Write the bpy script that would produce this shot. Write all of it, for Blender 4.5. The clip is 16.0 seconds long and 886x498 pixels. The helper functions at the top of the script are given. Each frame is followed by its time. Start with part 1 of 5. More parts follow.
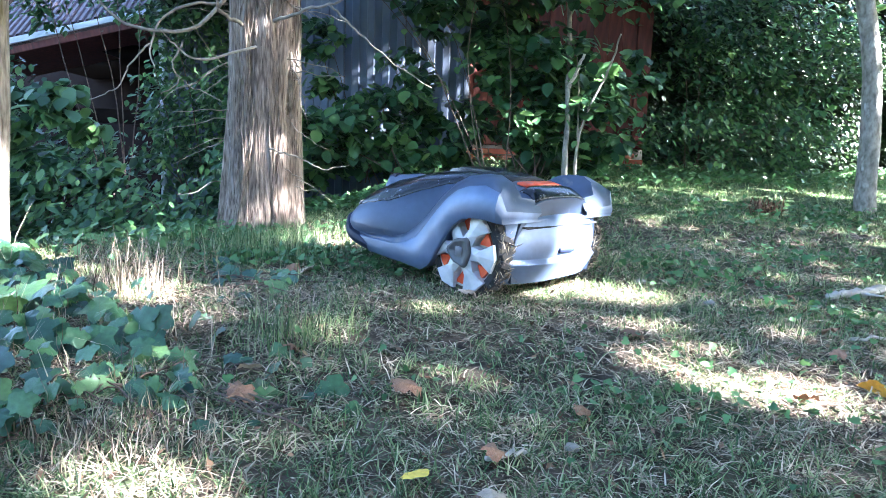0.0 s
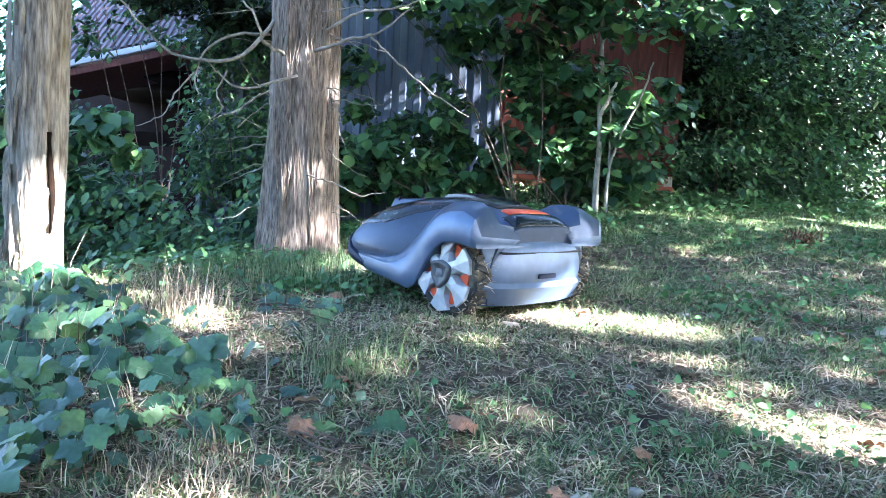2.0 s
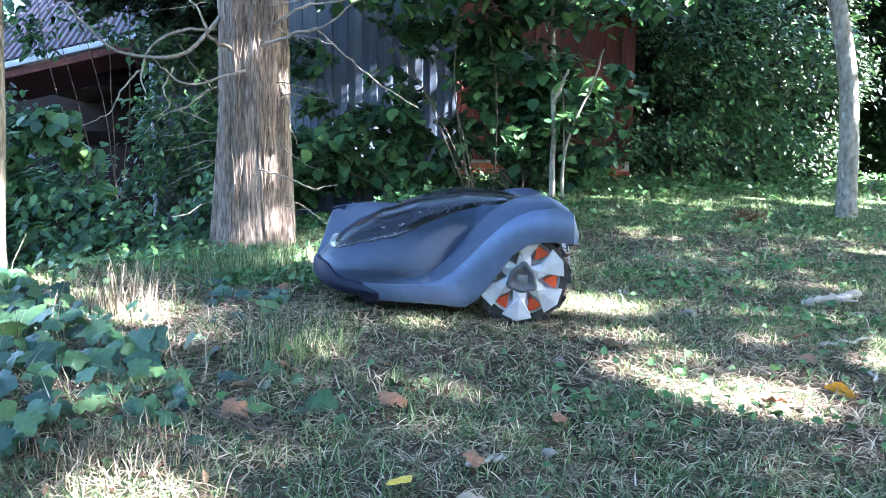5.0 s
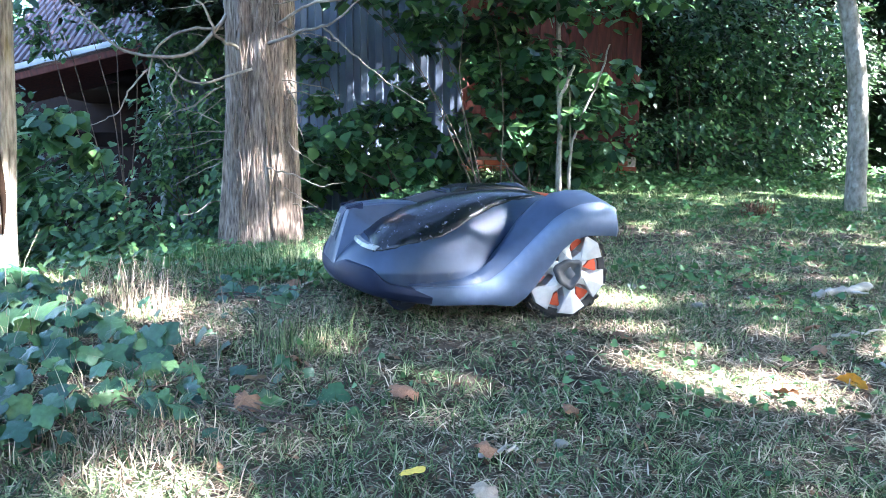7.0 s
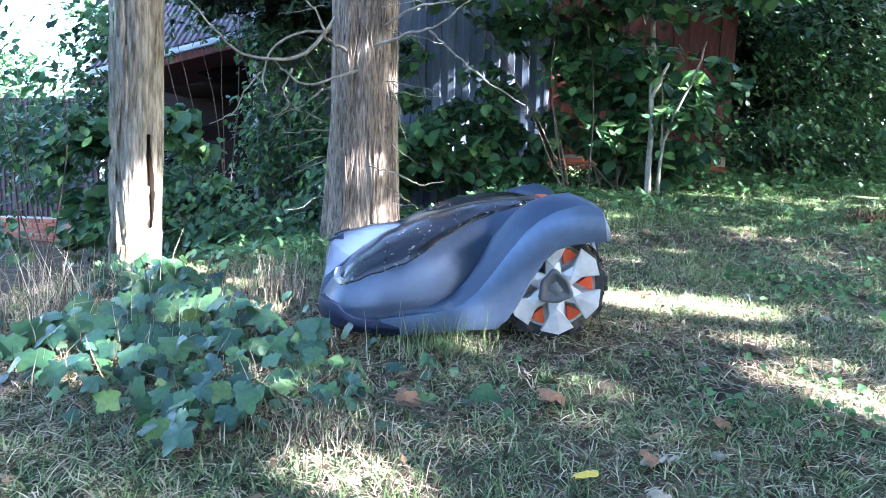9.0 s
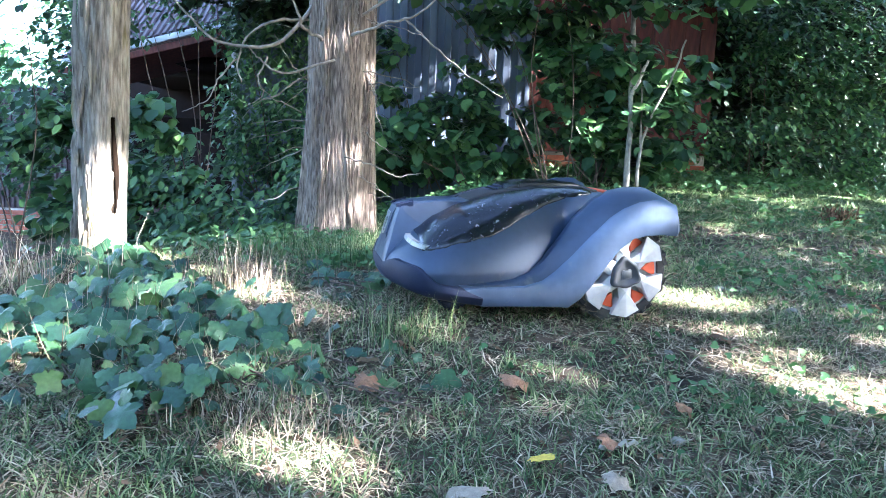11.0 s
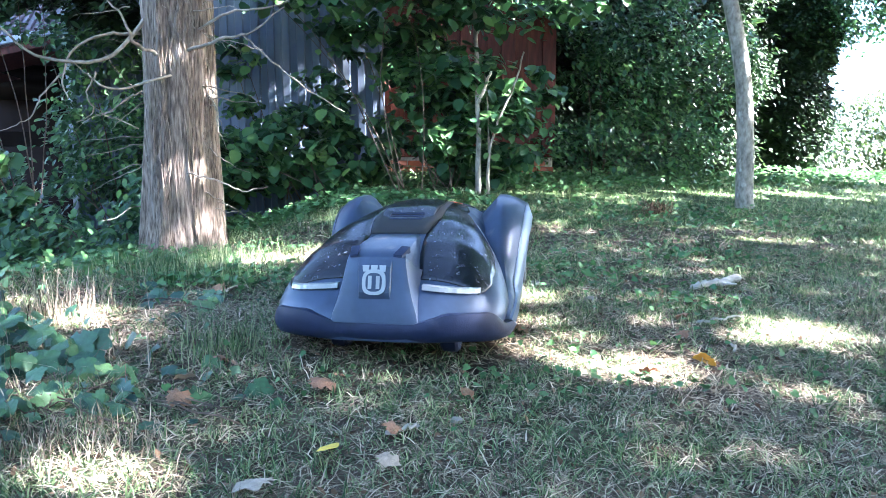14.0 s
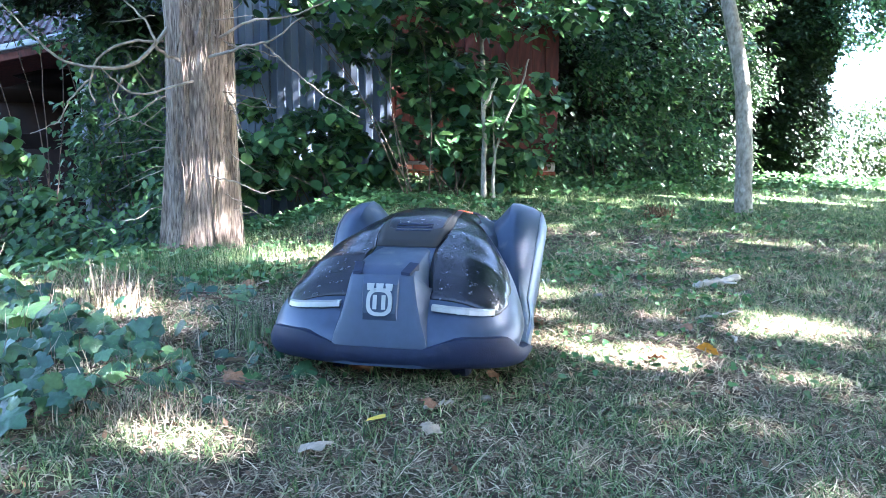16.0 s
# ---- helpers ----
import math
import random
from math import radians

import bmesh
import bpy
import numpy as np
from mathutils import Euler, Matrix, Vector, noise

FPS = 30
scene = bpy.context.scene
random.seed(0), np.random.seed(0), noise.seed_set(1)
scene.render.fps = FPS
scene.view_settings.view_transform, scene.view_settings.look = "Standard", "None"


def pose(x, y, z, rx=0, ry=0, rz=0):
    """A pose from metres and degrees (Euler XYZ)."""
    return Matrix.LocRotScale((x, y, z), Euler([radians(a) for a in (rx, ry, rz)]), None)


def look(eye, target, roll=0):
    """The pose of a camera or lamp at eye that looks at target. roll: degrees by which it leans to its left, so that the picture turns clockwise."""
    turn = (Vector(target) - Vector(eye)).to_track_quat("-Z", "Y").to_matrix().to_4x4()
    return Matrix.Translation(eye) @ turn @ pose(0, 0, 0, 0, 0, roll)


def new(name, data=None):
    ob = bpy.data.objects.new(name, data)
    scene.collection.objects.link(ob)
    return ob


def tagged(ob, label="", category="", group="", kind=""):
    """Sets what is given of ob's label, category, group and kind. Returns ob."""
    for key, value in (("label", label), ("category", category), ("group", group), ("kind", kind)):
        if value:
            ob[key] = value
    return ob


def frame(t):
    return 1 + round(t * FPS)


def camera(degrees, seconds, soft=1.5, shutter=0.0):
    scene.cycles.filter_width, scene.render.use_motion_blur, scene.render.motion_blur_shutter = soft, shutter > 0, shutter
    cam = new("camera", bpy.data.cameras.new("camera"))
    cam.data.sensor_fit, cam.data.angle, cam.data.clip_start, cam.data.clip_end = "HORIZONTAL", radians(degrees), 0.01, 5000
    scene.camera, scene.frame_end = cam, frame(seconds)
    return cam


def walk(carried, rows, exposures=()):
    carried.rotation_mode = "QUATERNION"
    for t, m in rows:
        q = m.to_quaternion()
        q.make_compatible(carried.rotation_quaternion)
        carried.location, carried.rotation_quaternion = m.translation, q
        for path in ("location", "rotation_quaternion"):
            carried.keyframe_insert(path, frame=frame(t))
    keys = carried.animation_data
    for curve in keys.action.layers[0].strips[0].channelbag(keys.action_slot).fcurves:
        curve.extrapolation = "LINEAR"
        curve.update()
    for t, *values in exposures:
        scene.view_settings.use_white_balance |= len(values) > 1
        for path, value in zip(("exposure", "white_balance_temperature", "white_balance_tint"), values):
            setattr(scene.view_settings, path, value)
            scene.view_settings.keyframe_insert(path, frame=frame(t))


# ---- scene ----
# ================= camera =================
cam = camera(70.95, 16.0, soft=0.5)
PATH = [
    (0.0, -0.0165, 0.0699, 0.4030, 83.155, -2.044, 0.271),
    (0.5, -0.0436, 0.0812, 0.4002, 84.390, -1.837, 1.290),
    (1.0, -0.0767, 0.0798, 0.4171, 84.940, -2.593, 2.785),
    (1.5, -0.0814, 0.0735, 0.4228, 85.003, -2.523, 3.009),
    (2.0, -0.0776, 0.0644, 0.4257, 85.118, -2.632, 2.424),
    (2.5, -0.0511, 0.0532, 0.4196, 85.003, -1.481, 1.662),
    (3.0, -0.0185, 0.0365, 0.4226, 84.676, -1.192, 0.326),
    (3.5, -0.0002, 0.0242, 0.4202, 84.545, -1.077, -0.266),
    (3.7, 0.0083, 0.0169, 0.4196, 84.513, -1.021, -0.708),
    (6.0, -0.0009, 0.0130, 0.4129, 84.352, -0.579, -0.147),
    (6.5, -0.0025, 0.0129, 0.4071, 84.138, -0.493, -0.027),
    (7.0, -0.0021, 0.0106, 0.4088, 84.268, -0.292, 0.058),
    (7.5, -0.0424, 0.0123, 0.4064, 84.328, -0.414, 1.321),
    (8.0, -0.0931, 0.0001, 0.4108, 84.201, -1.102, 3.495),
    (8.5, -0.1360, -0.0294, 0.4325, 83.965, -1.223, 5.473),
    (8.7, -0.1574, -0.0452, 0.4385, 83.752, -1.353, 6.243),
    (10.8, -0.1335, -0.0298, 0.4157, 83.357, -2.018, 5.564),
    (11.0, -0.1209, -0.0216, 0.4090, 83.486, -2.083, 4.760),
    (11.5, -0.0788, -0.0156, 0.4015, 83.872, -2.252, 2.634),
    (12.0, -0.0626, -0.0189, 0.3921, 83.871, 0.617, 2.134),
    (12.5, -0.0698, -0.0133, 0.3886, 83.009, 0.174, 2.108),
    (13.0, -0.0480, -0.0342, 0.4128, 84.408, -0.023, 0.040),
    (13.5, 0.0130, -0.0921, 0.4227, 83.664, -0.638, -3.982),
    (14.0, 0.0311, -0.1495, 0.4438, 84.029, 0.029, -6.549),
    (14.5, -0.0006, -0.1781, 0.4375, 84.798, -1.124, -6.714),
    (15.0, -0.0046, -0.2006, 0.4445, 85.275, -0.778, -7.713),
    (15.5, -0.0279, -0.2165, 0.4435, 85.050, -0.253, -7.154),
    (16.0, -0.0480, -0.2667, 0.4371, 84.419, -0.287, -6.646),
]

# ================= light =================
SUN_DIR = Vector((0.80, -0.22, 0.62)).normalized()      # towards the sun
world = bpy.data.worlds.new("sky")
scene.world = world
world.use_nodes = True
nt = world.node_tree
sky = nt.nodes.new("ShaderNodeTexSky")
sky.sky_type = "NISHITA"
sky.sun_disc = False
sky.sun_elevation = math.asin(SUN_DIR.z)
sky.sun_rotation = math.atan2(SUN_DIR.x, SUN_DIR.y)
nt.nodes["Background"].inputs["Strength"].default_value = 0.055
nt.links.new(sky.outputs["Color"], nt.nodes["Background"].inputs["Color"])
sun = new("sun", bpy.data.lights.new("sun", "SUN"))
sun.data.energy, sun.data.angle, sun.data.color = 5.0, radians(0.7), (1.0, 0.95, 0.86)
sun.matrix_world = look(SUN_DIR * 30, (0, 0, 0))


# ================= materials =================
def ramp_stops(node, stops):
    els = node.color_ramp.elements
    while len(els) < len(stops):
        els.new(0.5)
    for e, (p, c) in zip(els, stops):
        e.position, e.color = p, (*c, 1)


def material(name, colours, rough=0.6, metal=0.0, scale=20.0, detail=6.0, stretch=(1, 1, 1), bump=0.2, bump_scale=None,
             vary="noise", spec=0.5, spots=None, coat=0.0, translucent=0.0):
    """Procedural surface: a colour ramp driven by noise, by the island or by the object, second-scale dirt, bump."""
    m = bpy.data.materials.new(name)
    m.use_nodes = True
    n, l = m.node_tree.nodes, m.node_tree.links
    b = n["Principled BSDF"]
    tc = n.new("ShaderNodeTexCoord")
    mp = n.new("ShaderNodeMapping")
    mp.inputs["Scale"].default_value = stretch
    l.new(tc.outputs["Object"], mp.inputs["Vector"])
    no = n.new("ShaderNodeTexNoise")
    no.inputs["Scale"].default_value, no.inputs["Detail"].default_value = scale, detail
    l.new(mp.outputs[0], no.inputs["Vector"])
    cr = n.new("ShaderNodeValToRGB")
    ramp_stops(cr, [(i / max(1, len(colours) - 1) * (0.4 if vary == "noise" else 1.0) + (0.3 if vary == "noise" else 0), c)
                    for i, c in enumerate(colours)])
    if vary == "island":
        g = n.new("ShaderNodeNewGeometry")
        l.new(g.outputs["Random Per Island"], cr.inputs[0])
    elif vary == "object":
        g = n.new("ShaderNodeObjectInfo")
        l.new(g.outputs["Random"], cr.inputs[0])
    else:
        l.new(no.outputs["Fac"], cr.inputs[0])
    out = cr.outputs[0]
    big = n.new("ShaderNodeTexNoise")
    big.inputs["Scale"].default_value, big.inputs["Detail"].default_value = scale * 0.13, 3
    l.new(tc.outputs["Object"], big.inputs["Vector"])
    mr = n.new("ShaderNodeMapRange")
    mr.inputs["From Min"].default_value, mr.inputs["From Max"].default_value = 0.3, 0.7
    mr.inputs["To Min"].default_value, mr.inputs["To Max"].default_value = 0.78, 1.15
    l.new(big.outputs["Fac"], mr.inputs["Value"])
    mx = n.new("ShaderNodeMix")
    mx.data_type, mx.blend_type = "RGBA", "MULTIPLY"
    mx.inputs[0].default_value = 1.0
    l.new(out, mx.inputs[6])
    l.new(mr.outputs[0], mx.inputs[7])
    out = mx.outputs[2]
    if spots:
        colour, size, lo, hi = spots
        sn = n.new("ShaderNodeTexNoise")
        sn.inputs["Scale"].default_value, sn.inputs["Detail"].default_value = size, 5
        l.new(mp.outputs[0], sn.inputs["Vector"])
        sr = n.new("ShaderNodeMapRange")
        sr.inputs["From Min"].default_value, sr.inputs["From Max"].default_value = lo, hi
        l.new(sn.outputs["Fac"], sr.inputs["Value"])
        sm = n.new("ShaderNodeMix")
        sm.data_type = "RGBA"
        sm.inputs[7].default_value = (*colour, 1)
        l.new(sr.outputs[0], sm.inputs[0])
        l.new(out, sm.inputs[6])
        out = sm.outputs[2]
    l.new(out, b.inputs["Base Color"])
    rr = n.new("ShaderNodeMapRange")
    rr.inputs["To Min"].default_value, rr.inputs["To Max"].default_value = max(0.02, rough - 0.1), min(1, rough + 0.1)
    l.new(no.outputs["Fac"], rr.inputs["Value"])
    l.new(rr.outputs[0], b.inputs["Roughness"])
    b.inputs["Metallic"].default_value = metal
    b.inputs["Specular IOR Level"].default_value = spec
    b.inputs["Coat Weight"].default_value = coat
    if bump:
        bn = n.new("ShaderNodeTexNoise")
        bn.inputs["Scale"].default_value, bn.inputs["Detail"].default_value = bump_scale or scale, 8
        l.new(mp.outputs[0], bn.inputs["Vector"])
        bp = n.new("ShaderNodeBump")
        bp.inputs["Strength"].default_value, bp.inputs["Distance"].default_value = bump, 0.01
        l.new(bn.outputs["Fac"], bp.inputs["Height"])
        l.new(bp.outputs[0], b.inputs["Normal"])
    if translucent:
        tr = n.new("ShaderNodeBsdfTranslucent")
        l.new(out, tr.inputs["Color"])
        ms = n.new("ShaderNodeMixShader")
        ms.inputs[0].default_value = translucent
        l.new(b.outputs[0], ms.inputs[1])
        l.new(tr.outputs[0], ms.inputs[2])
        l.new(ms.outputs[0], n["Material Output"].inputs["Surface"])
    return m


M = {}
M["soil"] = material("soil", [(0.022, 0.016, 0.012), (0.065, 0.047, 0.034), (0.15, 0.112, 0.082)], 0.95, scale=14, bump=0.9, bump_scale=60, spec=0.1,
                     spots=((0.04, 0.055, 0.025), 3.0, 0.50, 0.66))
M["lawn"] = material("lawn", [(0.015, 0.030, 0.010), (0.04, 0.070, 0.022), (0.10, 0.10, 0.05)], 0.9, scale=9, bump=0.8, bump_scale=70, spec=0.1)
M["grass"] = material("grass", [(0.016, 0.036, 0.012), (0.060, 0.120, 0.042), (0.16, 0.235, 0.085), (0.40, 0.43, 0.23), (0.030, 0.072, 0.024)], 0.5, scale=3, bump=0, vary="island", spec=0.3, translucent=0.3)
M["straw"] = material("straw", [(0.055, 0.038, 0.026), (0.27, 0.20, 0.135), (0.70, 0.58, 0.43), (0.026, 0.018, 0.012), (0.45, 0.36, 0.26)], 0.7, scale=3, bump=0, vary="island", spec=0.2, translucent=0.15)
M["litter"] = material("litter", [(0.030, 0.018, 0.011), (0.12, 0.066, 0.038), (0.30, 0.19, 0.12), (0.05, 0.032, 0.018)], 0.85, scale=3, bump=0, vary="island", spec=0.15)
M["ivy"] = material("ivy", [(0.014, 0.050, 0.026), (0.026, 0.082, 0.040), (0.060, 0.140, 0.050), (0.020, 0.066, 0.044), (0.095, 0.180, 0.055)], 0.38, scale=40, bump=0.15, vary="object", spec=0.5, translucent=0.15)
M["ivy_far"] = material("ivy_far", [(0.028, 0.0714, 0.0288), (0.049, 0.119, 0.048), (0.084, 0.1547, 0.0672)], 0.35, scale=10, bump=0, vary="island", spec=0.6, translucent=0.2)
M["weed"] = material("weed", [(0.0374, 0.0975, 0.0336), (0.0747, 0.169, 0.056), (0.1196, 0.221, 0.0784)], 0.5, scale=10, bump=0, vary="island", spec=0.4, translucent=0.25)
M["leaf"] = material("leaf", [(0.018, 0.052, 0.026), (0.042, 0.112, 0.045), (0.078, 0.175, 0.062), (0.15, 0.27, 0.085)], 0.42, scale=6, bump=0, vary="island", spec=0.5, translucent=0.35)
# darker copy of leaf: the shade of hedges and woods is in its green
M["leaf_shade"] = material("leaf_shade", [(0.007, 0.018, 0.007), (0.018, 0.042, 0.014), (0.045, 0.082, 0.025)], 0.5, scale=6, bump=0, vary="island", spec=0.4, translucent=0.25)
M["leaf_bright"] = material("leaf_bright", [(0.022, 0.042, 0.008), (0.040, 0.068, 0.013), (0.062, 0.092, 0.020)], 0.5, scale=6, bump=0, vary="island", spec=0.4, translucent=0.4)
M["bark"] = material("bark", [(0.054, 0.0407, 0.031), (0.198, 0.1518, 0.12), (0.36, 0.286, 0.225)], 0.9, scale=42, detail=10, stretch=(2.4, 2.4, 0.30), bump=1.0, bump_scale=48, spec=0.15,
                     spots=((0.34, 0.29, 0.25), 9.0, 0.58, 0.74))
M["bark_plate"] = material("bark_plate", [(0.13, 0.103, 0.083), (0.22, 0.178, 0.146), (0.31, 0.256, 0.212)], 0.9, scale=34, detail=9, stretch=(2.2, 2.2, 0.8), bump=1.0, bump_scale=45, spec=0.15)
M["bark_pale"] = material("bark_pale", [(0.085, 0.068, 0.050), (0.24, 0.205, 0.16), (0.37, 0.325, 0.262)], 0.88, scale=36, detail=9, stretch=(2.2, 2.2, 0.4), bump=1.0, bump_scale=40, spec=0.15,
                          spots=((0.20, 0.16, 0.05), 7.0, 0.58, 0.7))
M["bark_grey"] = material("bark_grey", [(0.13, 0.12, 0.10), (0.24, 0.225, 0.19), (0.33, 0.31, 0.27)], 0.85, scale=24, stretch=(1.5, 1.5, 0.8), bump=0.5, bump_scale=50, spec=0.2,
                          spots=((0.40, 0.39, 0.35), 9.0, 0.6, 0.7))
M["twig"] = material("twig", [(0.15, 0.125, 0.10), (0.34, 0.30, 0.25)], 0.85, scale=30, bump=0.4, spec=0.2)
M["rot"] = material("rot", [(0.0048, 0.0032, 0.002), (0.02, 0.012, 0.0072)], 0.95, scale=20, bump=0.8, spec=0.05)
M["siding"] = material("siding", [(0.0912, 0.1145, 0.1591), (0.1276, 0.1547, 0.2056)], 0.45, metal=0.1, scale=5, stretch=(1, 1, 0.3), bump=0.05, spots=((0.16, 0.17, 0.17), 3.0, 0.55, 0.7))
M["barn_red"] = material("barn_red", [(0.048, 0.0096, 0.008), (0.096, 0.0208, 0.016), (0.144, 0.04, 0.0304)], 0.8, scale=9, stretch=(3, 3, 0.4), bump=0.3)
M["brick"] = material("brick", [(0.26, 0.075, 0.045), (0.36, 0.12, 0.075), (0.42, 0.18, 0.12)], 0.9, scale=18, bump=0.5, vary="object")
M["mortar"] = material("mortar", [(0.30, 0.26, 0.22), (0.42, 0.38, 0.33)], 0.95, scale=30, bump=0.4)
M["roof_tin"] = material("roof_tin", [(0.042, 0.027, 0.033), (0.072, 0.048, 0.054), (0.096, 0.072, 0.078)], 0.6, metal=0.2, scale=6, stretch=(1, 0.3, 1), bump=0.1)
M["fascia"] = material("fascia", [(0.315, 0.35, 0.406), (0.434, 0.462, 0.504)], 0.6, scale=8, bump=0.1)
M["timber"] = material("timber", [(0.05, 0.035, 0.025), (0.13, 0.09, 0.065)], 0.9, scale=14, stretch=(0.3, 3, 3), bump=0.5)
# near-black stands in for the shade inside the barns
M["shade_inside"] = material("shade_inside", [(0.006, 0.004, 0.0035), (0.015, 0.009, 0.007)], 0.95, scale=5, bump=0.3, spec=0.1)
# the machine
M["shell"] = material("shell", [(0.027, 0.044, 0.080), (0.034, 0.053, 0.094)], 0.42, metal=0.25, scale=60, bump=0.02, bump_scale=400, spec=0.5, spots=((0.17, 0.165, 0.15), 14, 0.66, 0.85))
# lighter copy of shell: daylight on arches and rear panel is in its colour
M["shell_lit"] = material("shell_lit", [(0.078, 0.112, 0.182), (0.092, 0.130, 0.206)], 0.42, metal=0.3, scale=60, bump=0.02, bump_scale=400, spec=0.5, spots=((0.22, 0.215, 0.20), 12, 0.66, 0.85))
M["gloss_black"] = material("gloss_black", [(0.004, 0.005, 0.009), (0.009, 0.011, 0.017)], 0.22, scale=30, bump=0.0, spec=0.4, coat=0.0,
                            spots=((0.13, 0.135, 0.15), 90, 0.64, 0.70))
M["bumper"] = material("bumper", [(0.006, 0.011, 0.032), (0.011, 0.018, 0.046)], 0.6, spec=0.25, scale=50, bump=0.08, bump_scale=300, spots=((0.04, 0.045, 0.06), 20, 0.64, 0.84))
M["rubber"] = material("rubber", [(0.010, 0.010, 0.011), (0.03, 0.029, 0.027)], 0.85, scale=40, bump=0.4, spots=((0.13, 0.10, 0.06), 16, 0.55, 0.7))
M["rim"] = material("rim", [(0.42, 0.43, 0.44), (0.54, 0.55, 0.56)], 0.42, metal=0.15, scale=40, bump=0.03, spots=((0.25, 0.22, 0.17), 22, 0.6, 0.8))
M["hub"] = material("hub", [(0.06, 0.063, 0.07), (0.085, 0.088, 0.095)], 0.5, scale=40, bump=0.03)
M["hub_badge"] = material("hub_badge", [(0.10, 0.105, 0.115), (0.14, 0.145, 0.155)], 0.5, scale=40, bump=0.03)
M["orange"] = material("orange", [(0.55, 0.055, 0.012), (0.70, 0.10, 0.02)], 0.45, scale=30, bump=0.03)
M["lamp_white"] = material("lamp_white", [(0.27, 0.27, 0.262), (0.32, 0.32, 0.31)], 0.25, scale=30, bump=0.0, spots=((0.4, 0.38, 0.33), 25, 0.6, 0.8))
M["emblem"] = material("emblem", [(0.255, 0.2652, 0.2703), (0.306, 0.3162, 0.3213)], 0.35, metal=0.3, scale=30, bump=0.02)
M["seam"] = material("seam", [(0.008, 0.008, 0.009), (0.015, 0.015, 0.016)], 0.8, scale=30, bump=0)
# small things on the ground
M["leaf_brown"] = material("leaf_brown", [(0.16, 0.07, 0.035), (0.28, 0.14, 0.075), (0.36, 0.21, 0.13)], 0.75, scale=35, bump=0.4)
M["leaf_tan"] = material("leaf_tan", [(0.30, 0.23, 0.17), (0.42, 0.34, 0.26)], 0.75, scale=35, bump=0.4)
M["leaf_yellow"] = material("leaf_yellow", [(0.62, 0.38, 0.03), (0.72, 0.52, 0.08)], 0.6, scale=35, bump=0.2)
M["leaf_orange"] = material("leaf_orange", [(0.60, 0.27, 0.03), (0.68, 0.38, 0.05)], 0.6, scale=35, bump=0.2)
M["deadwood"] = material("deadwood", [(0.28, 0.25, 0.21), (0.48, 0.44, 0.38)], 0.85, scale=25, stretch=(0.4, 3, 3), bump=0.5)
M["stone"] = material("stone", [(0.15, 0.14, 0.125), (0.25, 0.235, 0.21)], 0.85, scale=40, bump=0.4)


# ================= mesh helpers =================
def ground_z(x, y):
    """Height of the lawn: nearly level by the camera, rising away from it, falling off behind the bank on the left."""
    soft = lambda q: math.exp(max(-40, min(40, q)))
    x, y = max(-14, min(14, x)), max(-6, min(30, y))
    z = -0.037 * x - 0.0156 * y + 0.113 * 0.3 * math.log1p(soft((y - 1.15) / 0.3)) * (1 - 0.8 / (1 + soft((x + 0.55) / 0.2)) / (1 + soft(-(y - 2.3) / 0.3)))
    z += 0.035 * math.exp(-((y - 1.5) / 0.7) ** 2)
    drop = max(0.0, -x - 1.35 - 0.05 * max(0, 3 - y)) / (1 + soft(-(y - 1.0) / 0.25))
    z -= min(0.9, 0.75 * drop) / (1 + soft(y - 12))
    z += 0.012 * noise.noise((x * 2.3, y * 2.3, 1.7)) + 0.03 * noise.noise((x * 0.6, y * 0.6, 4.2)) * (1 if y > 2.5 else 0.3)
    if y > 12:
        z -= 0.09 * (y - 12)
    return z


def part(name, bm, mat, parent=None, label="", smooth=True):
    """Link a bmesh (or a mesh) as one mesh object under a thing or a part."""
    if isinstance(bm, bmesh.types.BMesh):
        me = bpy.data.meshes.new(name)
        bm.normal_update()
        bm.to_mesh(me)
        bm.free()
    else:
        me = bm
    if not me.materials:
        me.materials.append(mat)
    if smooth:
        me.polygons.foreach_set("use_smooth", [True] * len(me.polygons))
    ob = new(name, me)
    if parent is not None:
        ob.parent = parent
    if label:
        ob["label"] = label
    return ob


def sharp(ob, angle=35):
    """Keep creases on a smooth-shaded mesh."""
    me = ob.data
    bm = bmesh.new()
    bm.from_mesh(me)
    for e in bm.edges:
        e.smooth = not (len(e.link_faces) == 2 and e.calc_face_angle(0) > radians(angle))
    bm.to_mesh(me)
    bm.free()
    return ob


def box_bm(x0, x1, y0, y1, z0, z1, bevel=0.0, seg=2):
    bm = bmesh.new()
    bmesh.ops.create_cube(bm, size=1)
    bmesh.ops.scale(bm, vec=(x1 - x0, y1 - y0, z1 - z0), verts=bm.verts)
    bmesh.ops.translate(bm, vec=((x0 + x1) / 2, (y0 + y1) / 2, (z0 + z1) / 2), verts=bm.verts)
    if bevel:
        bmesh.ops.bevel(bm, geom=bm.edges[:], offset=bevel, segments=seg, affect="EDGES", profile=0.5)
    return bm


def prism_bm(outline, y0, y1, bevel=0.0, seg=2):
    """A side outline (x, z) pushed from y0 to y1."""
    bm = bmesh.new()
    a = [bm.verts.new((x, y0, z)) for x, z in outline]
    b = [bm.verts.new((x, y1, z)) for x, z in outline]
    n = len(outline)
    bm.faces.new(a)
    bm.faces.new(b[::-1])
    for i in range(n):
        bm.faces.new((a[i], b[i], b[(i + 1) % n], a[(i + 1) % n]))
    bmesh.ops.recalc_face_normals(bm, faces=bm.faces[:])
    if bevel:
        bmesh.ops.bevel(bm, geom=bm.edges[:], offset=bevel, segments=seg, affect="EDGES", profile=0.5, clamp_overlap=True)
    return bm


